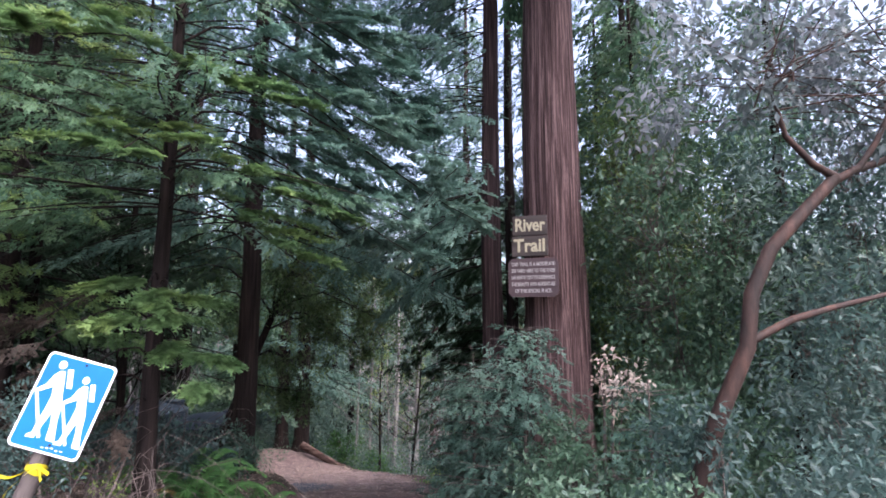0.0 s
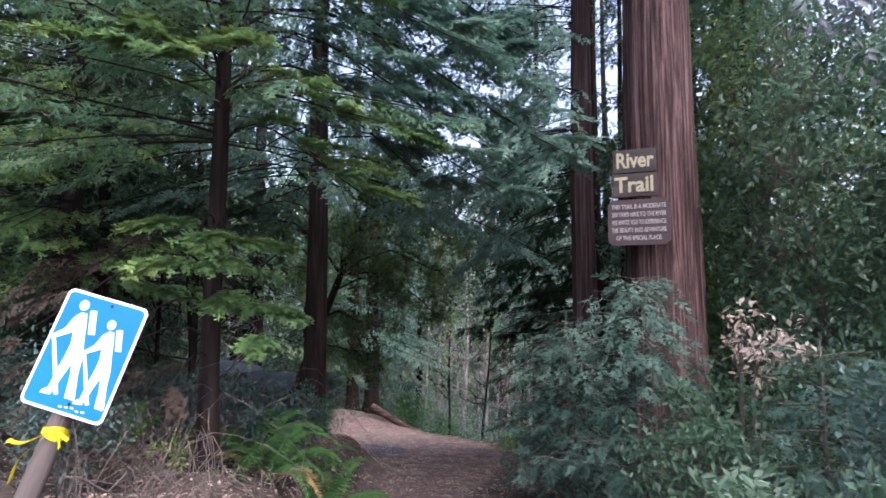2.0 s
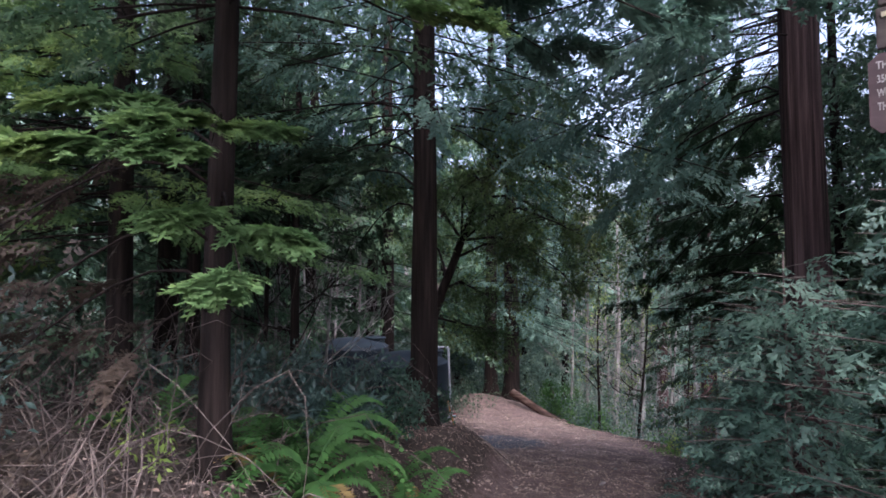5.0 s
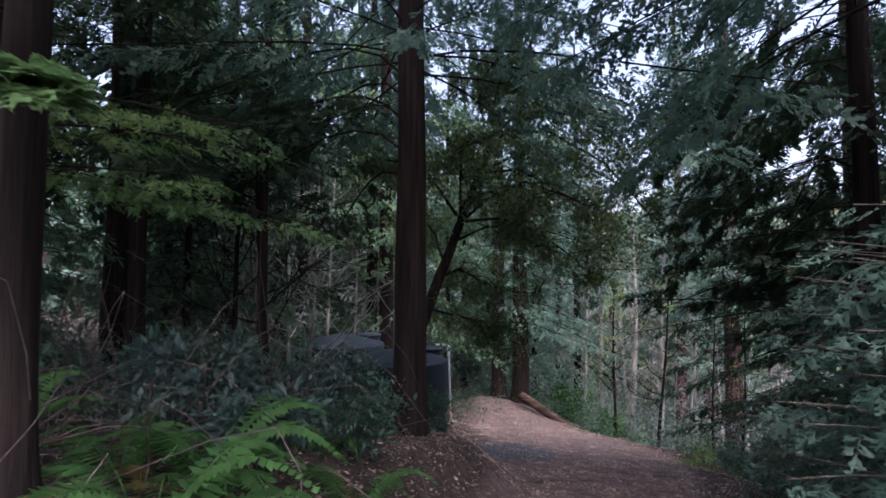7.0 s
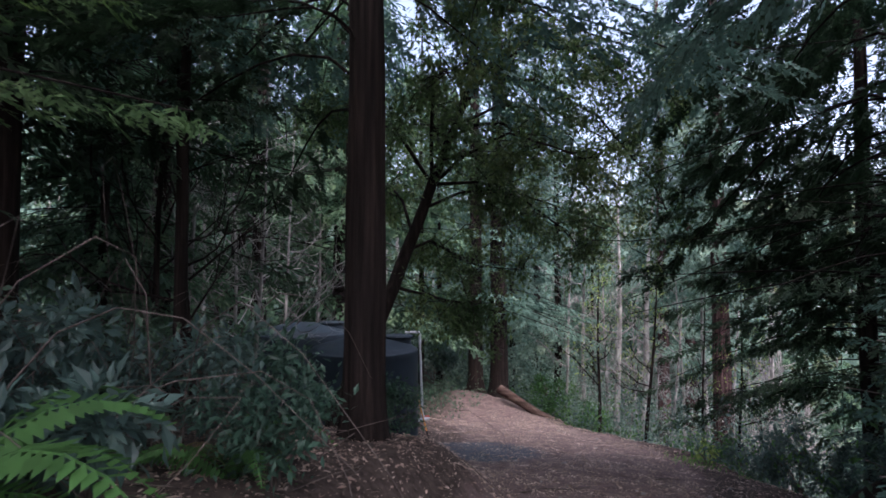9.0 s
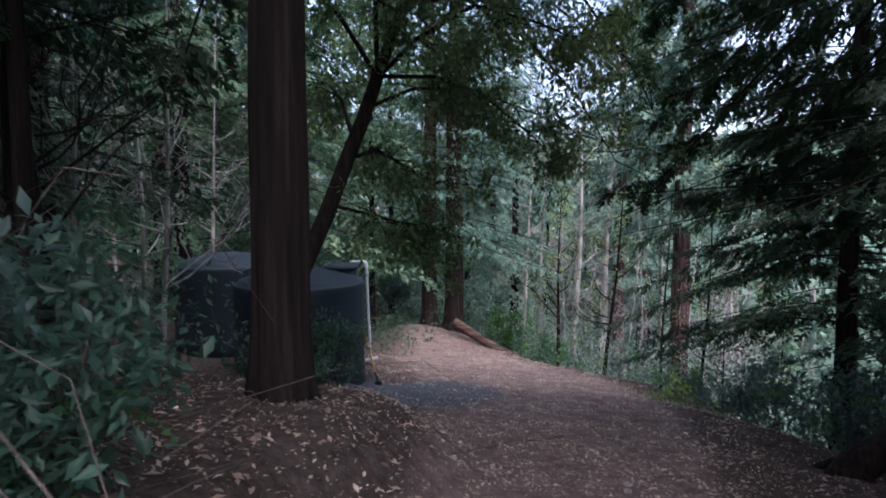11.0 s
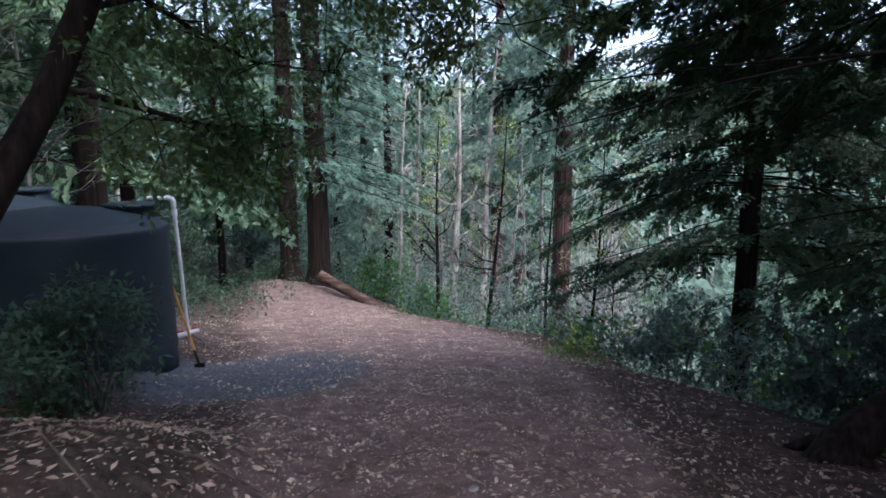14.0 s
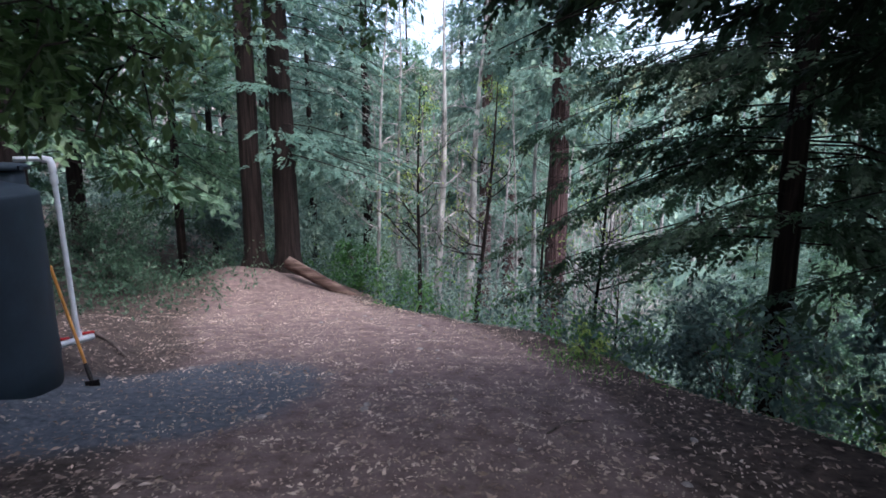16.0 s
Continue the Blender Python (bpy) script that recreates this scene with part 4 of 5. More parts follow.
def hiker(parent, da, db, s):
    """A plain walking pictogram: head disc, slanted body with a long stride, pack and staff, in shares of the plate from its upper left corner."""
    disc = [(0.245 + 0.062 * math.cos(k * 0.45), 0.122 + 0.047 * math.sin(k * 0.45)) for k in range(14)]
    body = [(0.32, 0.185), (0.37, 0.28), (0.41, 0.38), (0.49, 0.54), (0.53, 0.70), (0.61, 0.89), (0.61, 0.915), (0.49, 0.915), (0.45, 0.74), (0.40, 0.63), (0.36, 0.75), (0.31, 0.92),
            (0.18, 0.93), (0.19, 0.90), (0.25, 0.87), (0.26, 0.72), (0.28, 0.60), (0.285, 0.47), (0.25, 0.37), (0.17, 0.41), (0.03, 0.475), (0.015, 0.44), (0.13, 0.36), (0.19, 0.24), (0.25, 0.19)]
    pack = [(0.345, 0.155), (0.425, 0.14), (0.52, 0.345), (0.44, 0.355)]
    staff = [(0.035, 0.47), (0.075, 0.46), (0.40, 0.90), (0.355, 0.915)]
    for name, sh in (("head", disc), ("figure", body), ("pack", pack), ("staff", staff)):
        outline(name, [((da + s * u - 0.5) * 0.436, (0.5 - db - s * w) * 0.581) for u, w in sh], 0.0015, SIGN_WHITE, parent, "white symbol", y=-0.0035)


def hiking_sign():
    t = thing("trail_sign", "tilted blue hiking sign with white symbols on a leaning wooden post", "sign", (-2.393, 3.587, 1.01))
    t.matrix_basis = pose(-2.393, 3.587, 1.01, -11.55, 14.73, 1.6)
    w, h = 0.452, 0.59
    plate = outline("plate", rounded(w, h, 0.035), 0.003, SIGN_WHITE, t, "white-edged metal plate")
    face = outline("face", rounded(w - 0.028, h - 0.028, 0.026), 0.0015, SIGN_BLUE, plate, "bright blue face", y=-0.0025)
    hiker(face, 0.005, -0.01, 0.97)
    hiker(face, 0.445, 0.10, 0.86)
    for z in (0.26, -0.24):
        part("bolt", turned("bolt", [(0.008, 0), (0.008, 0.003), (0.004, 0.005), (0, 0.005)], IRON, 10), plate, m=pose(0.03, -0.004, z, 90))
    bars("scratch", [(-0.01 + 0.03 * k, -0.262 + 0.004 * (k % 3), 0.018, 0.007) for k in range(5)], SIGN_WHITE, plate, 0.0045, "pale scuff marks")
    tb = Tubes()
    tb.add(np.linspace((-0.02, 0.06, 0.22), (-0.02, 0.06, -1.55), 10), np.linspace(0.05, 0.055, 10), 16)
    post = part("post", tb.made("post", POST_WOOD), t, "weathered grey round post")
    return t


hiking_sign()


def tape():
    t = thing("flagging_tape", "yellow caution tape knotted round a leaning post", "tape", (-2.393, 3.587, 1.01))
    t.matrix_basis = pose(-2.393, 3.587, 1.01, -11.55, 14.73, 1.6)
    z0 = -0.40
    a = np.linspace(0, 2 * np.pi, 18)
    for k, (dz, wob) in enumerate(((0.0, 0.01), (0.02, -0.012))):
        v = np.array([(-0.02 + (0.056 + 0.003 * k) * np.cos(t0), 0.06 + (0.056 + 0.003 * k) * np.sin(t0), z0 + dz + s * 0.016 + wob * np.sin(2 * t0)) for t0 in a for s in (-1, 1)])
        part("loop", mesh("loop", v, [(2 * i, 2 * i + 2, 2 * i + 3, 2 * i + 1) for i in range(17)], TAPE), t)
    for k, (dx, dz, w, curl) in enumerate(((-0.16, -0.10, 0.022, 0.04), (-0.06, -0.24, 0.035, 0.05), (0.13, 0.02, 0.02, 0.03), (0.10, -0.02, 0.018, -0.03))):
        s = np.linspace(0, 1, 9)
        v = np.array([(-0.03 + dx * q, -0.005 - curl * np.sin(3 * q), z0 + dz * q - 0.02 * np.sin(5 * q + k) + e * w * (0.5 + q * 0.6)) for q in s for e in (-0.5, 0.5)])
        v[1::2, 0] += 0.3 * w
        part("tail", mesh("tail", v, [(2 * i, 2 * i + 2, 2 * i + 3, 2 * i + 1) for i in range(8)], TAPE), t)


tape()


def trail_boards():
    group = "trailhead boards"
    for text, z, w, x in (("River", 2.945, 0.50, 1.255), ("Trail", 2.645, 0.52, 1.25)):
        t = thing("name_board", "dark wooden board with cream raised lettering on a redwood trunk", "sign", (x, 7.86, z), -18, group)
        part("board", box("board", (w, 0.04, 0.29), BOARD, 0.008), t)
        words(text, 0.26, CREAM, t, (0, -0.026, 0.0), "cream raised letters", width=w * 0.86, bold=0.006, depth=0.006)
    t = thing("notice_board", "plum-brown notice board with clipped corners and white lettering", "sign", (1.285, 7.83, 2.19), -18, group)
    w, h, c = 0.71, 0.55, 0.06
    outline("board", [(w / 2 - c, h / 2), (-w / 2 + c, h / 2), (-w / 2, h / 2 - c), (-w / 2, -h / 2 + c), (-w / 2 + c, -h / 2), (w / 2 - c, -h / 2), (w / 2, -h / 2 + c), (w / 2, h / 2 - c)], 0.035, BOARD_PURPLE, t, y=0.018)
    for k, text in enumerate(("THIS TRAIL IS A MODERATE", "350 YARD HIKE TO THE RIVER", "WE INVITE YOU TO EXPERIENCE", "THE BEAUTY AND ADVENTURE", "OF THIS SPECIAL PLACE.")):
        words(text, 0.075, WHITE_LETTER, t, (0, -0.019, 0.19 - 0.095 * k), "white painted letters", width=0.62 if k < 4 else 0.52, bold=0.0015, depth=0.002)


trail_boards()


# ---- the leaning bay laurel, the madrone and the low growth ----
def leaning_bay():
    rng = np.random.default_rng(71)
    o = np.array([-5.62, 13.6, ground_z(-5.62, 13.6)])
    t = thing("bay_tree", "leaning bay laurel with forked dark limbs over the trail", "tree", o)
    tb = Tubes()
    stem = np.array([(-5.7, 13.45, -2.6), (-5.56, 13.85, -1.6), (-5.36, 14.35, -0.75), (-5.24, 14.8, -0.05), (-5.1, 15.1, 0.65), (-4.87, 15.18, 1.25), (-4.66, 15.18, 1.8), (-4.27, 15.2, 2.75), (-3.95, 15.2, 3.55), (-3.4, 15.2, 4.6), (-3.0, 15.1, 5.8)]) - o
    tb.add(stem, [0.16, 0.13, 0.118, 0.112, 0.106, 0.098, 0.088, 0.066, 0.056, 0.04, 0.02], 12)
    part("trunk", tb.made("trunk", SHADED_BARK), t, "leaning dark trunk")
    tb, tips = Tubes(), []
    limbs = [[(-5.08, 15.1, 0.68), (-4.8, 15.45, 0.86), (-4.55, 15.75, 0.68), (-4.1, 16.0, 0.42), (-3.35, 16.3, 0.35)], [(-5.2, 14.85, 0.06), (-4.8, 15.1, -0.06), (-4.5, 15.4, -0.16), (-4.1, 15.6, -0.24), (-3.6, 15.8, -0.4)],
             [(-4.66, 15.18, 1.78), (-4.03, 15.0, 2.2), (-3.18, 14.6, 2.4), (-2.41, 14.4, 2.06), (-1.82, 14.4, 1.75)], [(-4.8, 15.2, 1.4), (-4.3, 15.6, 1.7), (-3.7, 16.1, 1.8), (-3.0, 16.7, 1.6), (-2.2, 17.2, 1.3)],
             [(-4.27, 15.2, 2.75), (-3.6, 15.7, 3.2), (-2.8, 16.3, 3.2), (-2.0, 17.0, 2.8), (-1.3, 17.6, 2.3)], [(-4.27, 15.2, 2.75), (-3.6, 14.7, 3.4), (-2.8, 14.3, 3.6), (-2.0, 14.2, 3.3), (-1.2, 14.2, 2.8)],
             [(-3.95, 15.2, 3.55), (-3.2, 15.4, 4.1), (-2.3, 15.6, 4.3), (-1.5, 15.9, 4.0), (-0.7, 16.2, 3.5)], [(-3.4, 15.2, 4.6), (-3.0, 16.1, 5.0), (-2.7, 17.1, 5.1), (-2.3, 18.0, 4.7), (-1.9, 18.8, 4.2)],
             [(-5.0, 15.15, 0.95), (-5.4, 15.6, 1.6), (-5.9, 16.1, 2.0), (-6.5, 16.6, 2.1), (-7.1, 17.0, 1.9)], [(-4.66, 15.18, 1.8), (-5.0, 14.7, 2.5), (-5.5, 14.4, 2.9), (-6.1, 14.3, 3.0), (-6.8, 14.3, 2.8)],
             [(-4.27, 15.2, 2.75), (-4.7, 15.8, 3.4), (-5.2, 16.5, 3.6), (-5.8, 17.3, 3.4), (-6.3, 18.0, 2.9)], [(-4.66, 15.18, 1.8), (-4.4, 14.5, 2.5), (-4.1, 13.8, 2.9), (-3.7, 13.1, 2.9), (-3.3, 12.5, 2.6)],
             [(-4.27, 15.2, 2.75), (-3.5, 15.4, 2.8), (-2.7, 15.8, 2.3), (-2.0, 16.2, 1.5), (-1.5, 16.6, 0.7)], [(-3.95, 15.2, 3.55), (-3.0, 15.8, 3.6), (-2.0, 16.4, 3.0), (-1.2, 17.0, 2.0), (-0.8, 17.4, 1.2)],
             [(-4.66, 15.18, 1.8), (-4.0, 15.8, 1.9), (-3.3, 16.3, 1.6), (-2.7, 16.7, 1.1), (-2.3, 17.0, 0.6)], [(-4.5, 15.2, 2.2), (-4.3, 15.9, 2.5), (-4.2, 16.7, 2.4), (-4.2, 17.5, 2.0), (-4.3, 18.2, 1.5)], [(-3.95, 15.2, 3.55), (-3.9, 14.4, 4.0), (-3.6, 13.6, 4.1), (-3.2, 12.8, 3.9), (-2.8, 12.2, 3.5)]]
    for l in limbs:
        p = np.array(l) - o
        limb = Tubes()
        limb.add(p, [0.034, 0.027, 0.02, 0.013, 0.005], 6)
        part("limb", limb.made("limb", SHADED_BARK), t)
        for k in range(30):
            u = rng.uniform(0.25, 1) * 4
            i = min(3, int(u))
            a = p[i] + (p[i + 1] - p[i]) * (u - i)
            d = rng.normal(0, 1, 3) * [1, 1, 0.55] + [0, 0, -0.15]
            d *= rng.uniform(0.4, 1.0) / np.linalg.norm(d)
            b = a + d * 0.6 + [0, 0, 0.08]
            e = a + d + [0, 0, -0.1]
            tb.add([a, b, e], [0.009, 0.006, 0.003], 4)
            for q in range(7):
                tips.append(a + (e - a) * rng.uniform(0.35, 1.05) + rng.normal(0, 0.09, 3))
    tagged(part("twigwork", tb.made("twigwork", SHADED_BARK), t, "crooked dark twigs"), kind="stuff")
    tagged(part("foliage", broadleaf_crown(tips, 13, 0.095, 0.17, BAY_LEAF, rng, LEAF_FLAT, droop=0.5), t, "narrow dark green leaves"), kind="stuff")


leaning_bay()


def madrone():
    rng = np.random.default_rng(72)
    o = np.array([1.62, 4.22, ground_z(1.62, 4.22)])
    t = thing("madrone_tree", "crooked madrone with smooth red-brown limbs and grey-backed leaves", "tree", o)
    tb = Tubes()
    stem = np.array([(1.55, 4.24, -1.1), (1.72, 4.2, 0.0), (2.00, 4.15, 0.83), (2.24, 4.12, 1.35), (2.30, 4.12, 1.74), (2.47, 4.12, 2.08), (2.72, 4.12, 2.34), (3.01, 4.12, 2.63)]) - o
    tb.add(stem, [0.085, 0.07, 0.062, 0.058, 0.055, 0.052, 0.049, 0.045], 12)
    part("trunk", tb.made("trunk", MADRONE_BARK), t, "bent red-brown trunk")
    tb, tips = Tubes(), []
    limbs = [[(3.02, 4.12, 2.63), (2.85, 4.12, 2.74), (2.66, 4.12, 2.96), (2.59, 4.15, 3.36)], [(3.01, 4.12, 2.61), (3.20, 4.12, 2.71), (3.36, 4.12, 2.92), (3.66, 4.04, 3.56)],
             [(2.24, 4.12, 1.38), (2.58, 4.12, 1.55), (2.91, 4.15, 1.64), (3.81, 4.27, 1.84)], [(3.13, 4.12, 2.68), (3.51, 4.27, 2.81), (3.97, 4.43, 3.03), (4.43, 4.58, 3.18)]]
    for l in limbs:
        limb = Tubes()
        limb.add(np.array(l) - o, [0.034, 0.028, 0.023, 0.013], 8)
        part("limb", limb.made("limb", MADRONE_BARK), t)
    for k in range(64):
        a = np.array(limbs[(0, 1, 3)[k % 3]][3]) - o + rng.normal(0, 0.12, 3)
        e = np.array([rng.uniform(1.55, 4.9), rng.uniform(3.6, 5.0), rng.uniform(3.05, 4.6)]) - o
        tb.add([a, (a + e) / 2 + [0, 0, 0.08], e], [0.008, 0.006, 0.003], 4)
        for q in range(7):
            tips.append(e + rng.normal(0, 0.15, 3))
    tagged(part("twigwork", tb.made("twigwork", MADRONE_BARK), t), kind="stuff")
    tagged(part("foliage", broadleaf_crown(tips, 12, 0.095, 0.2, MADRONE_LEAF, rng, droop=0.9), t, "hanging leaves with pale grey backs"), kind="stuff")


madrone()

# low growth to the right of the trail, from the start to the signed redwood
for n, (x, y, rx, ry, h, c, leaf, mat, label) in enumerate([
        (1.15, 3.6, 0.75, 0.7, 1.25, 330, 0.075, SHRUB_LEAF, "dense green shrub beside the trail"),
        (0.95, 4.7, 0.45, 0.4, 1.3, 34, 0.105, PALE_LEAF, "shrub with pale grey-green leaf rosettes beside the trail"),
        (1.7, 3.7, 0.5, 0.4, 1.25, 30, 0.11, PALE_LEAF, "shrub with pale grey-green leaf rosettes under the madrone"),
        (1.95, 4.2, 0.8, 0.7, 1.9, 330, 0.085, SHRUB_BLUE, "grey-green leafy shrub under the madrone"),
        (2.6, 3.3, 0.9, 0.8, 1.6, 330, 0.08, SHRUB_BLUE, "grey-green leafy shrub under the madrone"),
        (1.25, 5.4, 0.7, 0.7, 1.7, 280, 0.085, SHRUB_LEAF, "leafy green shrub beside the trail"),
        (3.0, 13.0, 1.3, 1.2, 9.0, 750, 0.14, SHRUB_LEAF, "tall evergreen thicket behind the redwoods"),
        (2.6, 6.2, 1.1, 1.0, 2.6, 420, 0.09, SHRUB_LEAF, "tall green shrub beside the signed redwood"),
        (3.9, 5.2, 1.2, 1.1, 3.0, 420, 0.095, SHRUB_BLUE, "tall dense shrub at the forest edge"),
        (3.6, 8.0, 1.4, 1.2, 7.4, 1000, 0.125, SHRUB_LEAF, "tall evergreen shrub behind the redwood"),
        (5.4, 7.2, 1.7, 1.3, 7.6, 1050, 0.135, SHRUB_BLUE, "tall evergreen shrub at the forest edge"),
        (4.2, 10.8, 1.7, 1.4, 10.0, 1100, 0.14, BAY_LEAF, "tall bay thicket behind the redwood"),
        (0.75, 10.6, 0.8, 0.8, 1.8, 240, 0.09, SHRUB_LEAF, "shaded green shrub at the trail edge"),
        (1.6, 13.0, 0.9, 0.9, 1.6, 240, 0.09, SHRUB_BLUE, "shaded shrub at the trail edge"),
        (2.2, 16.2, 1.0, 1.1, 1.7, 260, 0.10, SHRUB_BLUE, "blue-green shrub below the rim"),
        (1.4, 19.0, 0.8, 1.0, 1.7, 260, 0.10, SHRUB_BLUE, "blue-green shrub below the rim"),
        (0.9, 22.6, 0.8, 1.0, 1.6, 220, 0.10, SHRUB_LEAF, "leafy shrub below the rim"),
        (3.6, 17.9, 1.1, 1.1, 2.4, 280, 0.11, SHRUB_BLUE, "blue-green shrub on the slope under the fir"),
        (4.4, 22.0, 1.4, 1.4, 3.0, 300, 0.13, SHRUB_LEAF, "shrub thicket on the slope"),
        (-5.6, 15.5, 0.75, 0.55, 1.35, 210, 0.105, SHRUB_LEAF, "dark leafy shrub against the water tank"),
        (-5.3, 13.9, 0.6, 0.6, 0.6, 150, 0.085, SHRUB_LEAF, "low shrub behind a redwood trunk"),
        (-4.3, 9.6, 0.9, 0.7, 1.0, 150, 0.10, SHRUB_BLUE, "shaded shrub behind the ferns"),
        (-6.2, 9.2, 0.9, 0.9, 1.0, 160, 0.11, SHRUB_BLUE, "blue-green shrub behind the ferns"),
        (-7.7, 11.9, 1.0, 1.0, 1.4, 280, 0.09, SHRUB_LEAF, "shaded shrub in the woods"),
        (-4.6, 8.5, 0.7, 0.6, 0.95, 120, 0.12, SHRUB_BLUE, "blue-green shrub behind the ferns"),
        (-3.35, 8.1, 0.4, 0.35, 0.85, 70, 0.115, SHRUB_BLUE, "broad-leaved blue-green shrub over the ferns"),
        (-3.45, 9.5, 0.5, 0.5, 0.9, 130, 0.08, SHADE_LEAF, "blue-green shrub below a tall redwood"),
        (-8.9, 9.2, 1.1, 1.0, 1.6, 280, 0.09, SHRUB_LEAF, "shaded shrub in the woods"),
        (-5.4, 5.4, 0.9, 0.8, 1.6, 260, 0.07, SHRUB_BLUE, "grey-green scrub beside the hiking sign"),
        (-7.5, 5.2, 1.2, 1.0, 2.4, 300, 0.08, SHRUB_LEAF, "scrub at the forest edge"),
        (-3.45, 4.75, 0.45, 0.4, 1.35, 170, 0.06, SHRUB_BLUE, "blue-grey scrub beside the hiking sign"),
        (-11.5, 27.0, 1.6, 1.4, 2.6, 300, 0.14, SHRUB_LEAF, "undergrowth behind the bend"),
        (-10.2, 32.5, 1.8, 1.6, 3.0, 300, 0.15, SHRUB_BLUE, "undergrowth behind the bend"),
        (-13.5, 22.8, 1.6, 1.4, 2.6, 280, 0.14, SHRUB_LEAF, "undergrowth behind the tanks"),
        (-5.0, 29.6, 0.9, 0.9, 1.8, 240, 0.13, FERN_LEAF, "bright green shrub below the fallen log"),
        (-3.4, 28.6, 0.8, 0.8, 1.5, 200, 0.12, FERN_LEAF, "bright green shrub below the rim"),
]):
    shrub("shrub", x, y, rx, ry, h, int(c * 1.9), leaf * 0.92, mat, label, 100 + n)
# dry pinkish leaves beside the notice board
shrub("shrub", 1.75, 6.2, 0.55, 0.35, 3.2, 46, 0.085, PINK_LEAF, "sprig of dry pinkish leaves beside the redwood", 180, per=6, low=1.6, spread=0.1)
shrub("shrub", -3.5, 6.0, 0.25, 0.2, 0.5, 22, 0.06, LIME_LEAF, "small lime-green seedling on the bank", 181, per=6, stems=4, spread=0.08)
shrub("shrub", -0.15, 19.6, 0.25, 0.4, 0.4, 40, 0.07, LIME_LEAF, "small yellow-green seedling on the rim", 182, per=6, stems=4, spread=0.08)
conifer("redwood_sapling", 0.55, 9.9, 2.6, 0.03, 0.2, 0.95, 90, 12, 0.26, SPRAY_FINE, TWIG, NEEDLE_SAPLING_SHADED, "bushy redwood sapling below the slim redwood", 64, droop=0.15, rise=0.2)
# young redwood saplings right of the trail below the signs
conifer("redwood_sapling", 0.95, 6.6, 2.75, 0.03, 0.25, 0.95, 95, 12, 0.26, SPRAY_FINE, TWIG, NEEDLE_SAPLING_SHADED, "bushy redwood sapling below the trail signs", 61, droop=0.15, rise=0.25)
conifer("redwood_sapling", 0.45, 8.1, 2.7, 0.03, 0.2, 0.95, 95, 12, 0.26, SPRAY_FINE, TWIG, NEEDLE_SAPLING_SHADED, "bushy redwood sapling at the trail edge", 62, droop=0.15, rise=0.25)
conifer("redwood_sapling", 1.9, 5.2, 1.9, 0.03, 0.2, 0.8, 70, 11, 0.22, SPRAY_FINE, TWIG, NEEDLE_SAPLING_SHADED, "bushy redwood sapling among shrubs", 63, droop=0.15, rise=0.25)

# slender bare trees behind the rim
for n, (x, y, h, r, bark, lx) in enumerate([(-2.6, 30.5, 11, 0.16, GREY_BARK, 0.02), (-1.7, 31.5, 12, 0.19, GREY_BARK, 0.05), (-3.0, 27.2, 6.5, 0.07, SHADED_BARK, 0.01), (-1.5, 26.6, 7.0, 0.08, SHADED_BARK, 0.07), (0.4, 27.5, 8, 0.055, SHADED_BARK, 0.01),
                                           (-0.1, 29.5, 9, 0.06, GREY_BARK, -0.02), (0.95, 24.0, 6.5, 0.05, SHADED_BARK, 0.03), (1.6, 24.5, 3.5, 0.035, SHADED_BARK, 0.02), (0.9, 33, 13, 0.14, GREY_BARK, 0.0), (-4.2, 33, 12, 0.12, GREY_BARK, 0.01), (2.7, 30, 11, 0.09, GREY_BARK, 0.03),
                                           (-8.2, 12.8, 7, 0.06, SHADED_BARK, 0.05), (-6.8, 12.2, 6, 0.05, SHADED_BARK, -0.08), (-9.3, 14.5, 8, 0.05, GREY_BARK, 0.02), (-11, 19.6, 8, 0.06, GREY_BARK, 0.05), (-8.4, 15.2, 7, 0.05, GREY_BARK, 0.06), (-9.6, 16.2, 8, 0.05, GREY_BARK, -0.05), (-11.4, 21.8, 9, 0.07, GREY_BARK, 0.03), (-12.8, 18.6, 8, 0.06, GREY_BARK, -0.04)]):
    bare_tree("bare_tree", x, y, h, r, bark, "slender leafless tree with thin grey branches", 200 + n, (lx, 0), 16 if n < 11 else 18, 1.8 if n < 11 else 2.2, 0.3 if n < 11 else 0.18, LIME_LEAF if n in (2, 3, 6) else None, group="bare trees")
rng_bare = np.random.default_rng(77)
for n in range(22):
    bx, by = rng_bare.uniform(-5.5, 5.5), rng_bare.uniform(29, 41)
    bare_tree("bare_tree", bx, by, rng_bare.uniform(7, 12), rng_bare.uniform(0.05, 0.1), GREY_BARK, "slender leafless tree with thin grey branches", 260 + n, (rng_bare.uniform(-0.06, 0.08), 0), 18, 2.2, 0.2, None, group="bare trees")
# stout trunks standing down the slope
for n, (x, y, r) in enumerate([(1.35, 31, 0.4), (1.0, 44, 0.42), (-0.6, 40, 0.4)]):
    conifer("redwood_tree", x, y, 30, r, 9, 3.4, 100, 24, 0.9, SPRAY_COARSE, RED_BARK, HAZE_GREEN, "tall red-barked redwood down in the valley", 240 + n, seg=18, group="valley redwoods")


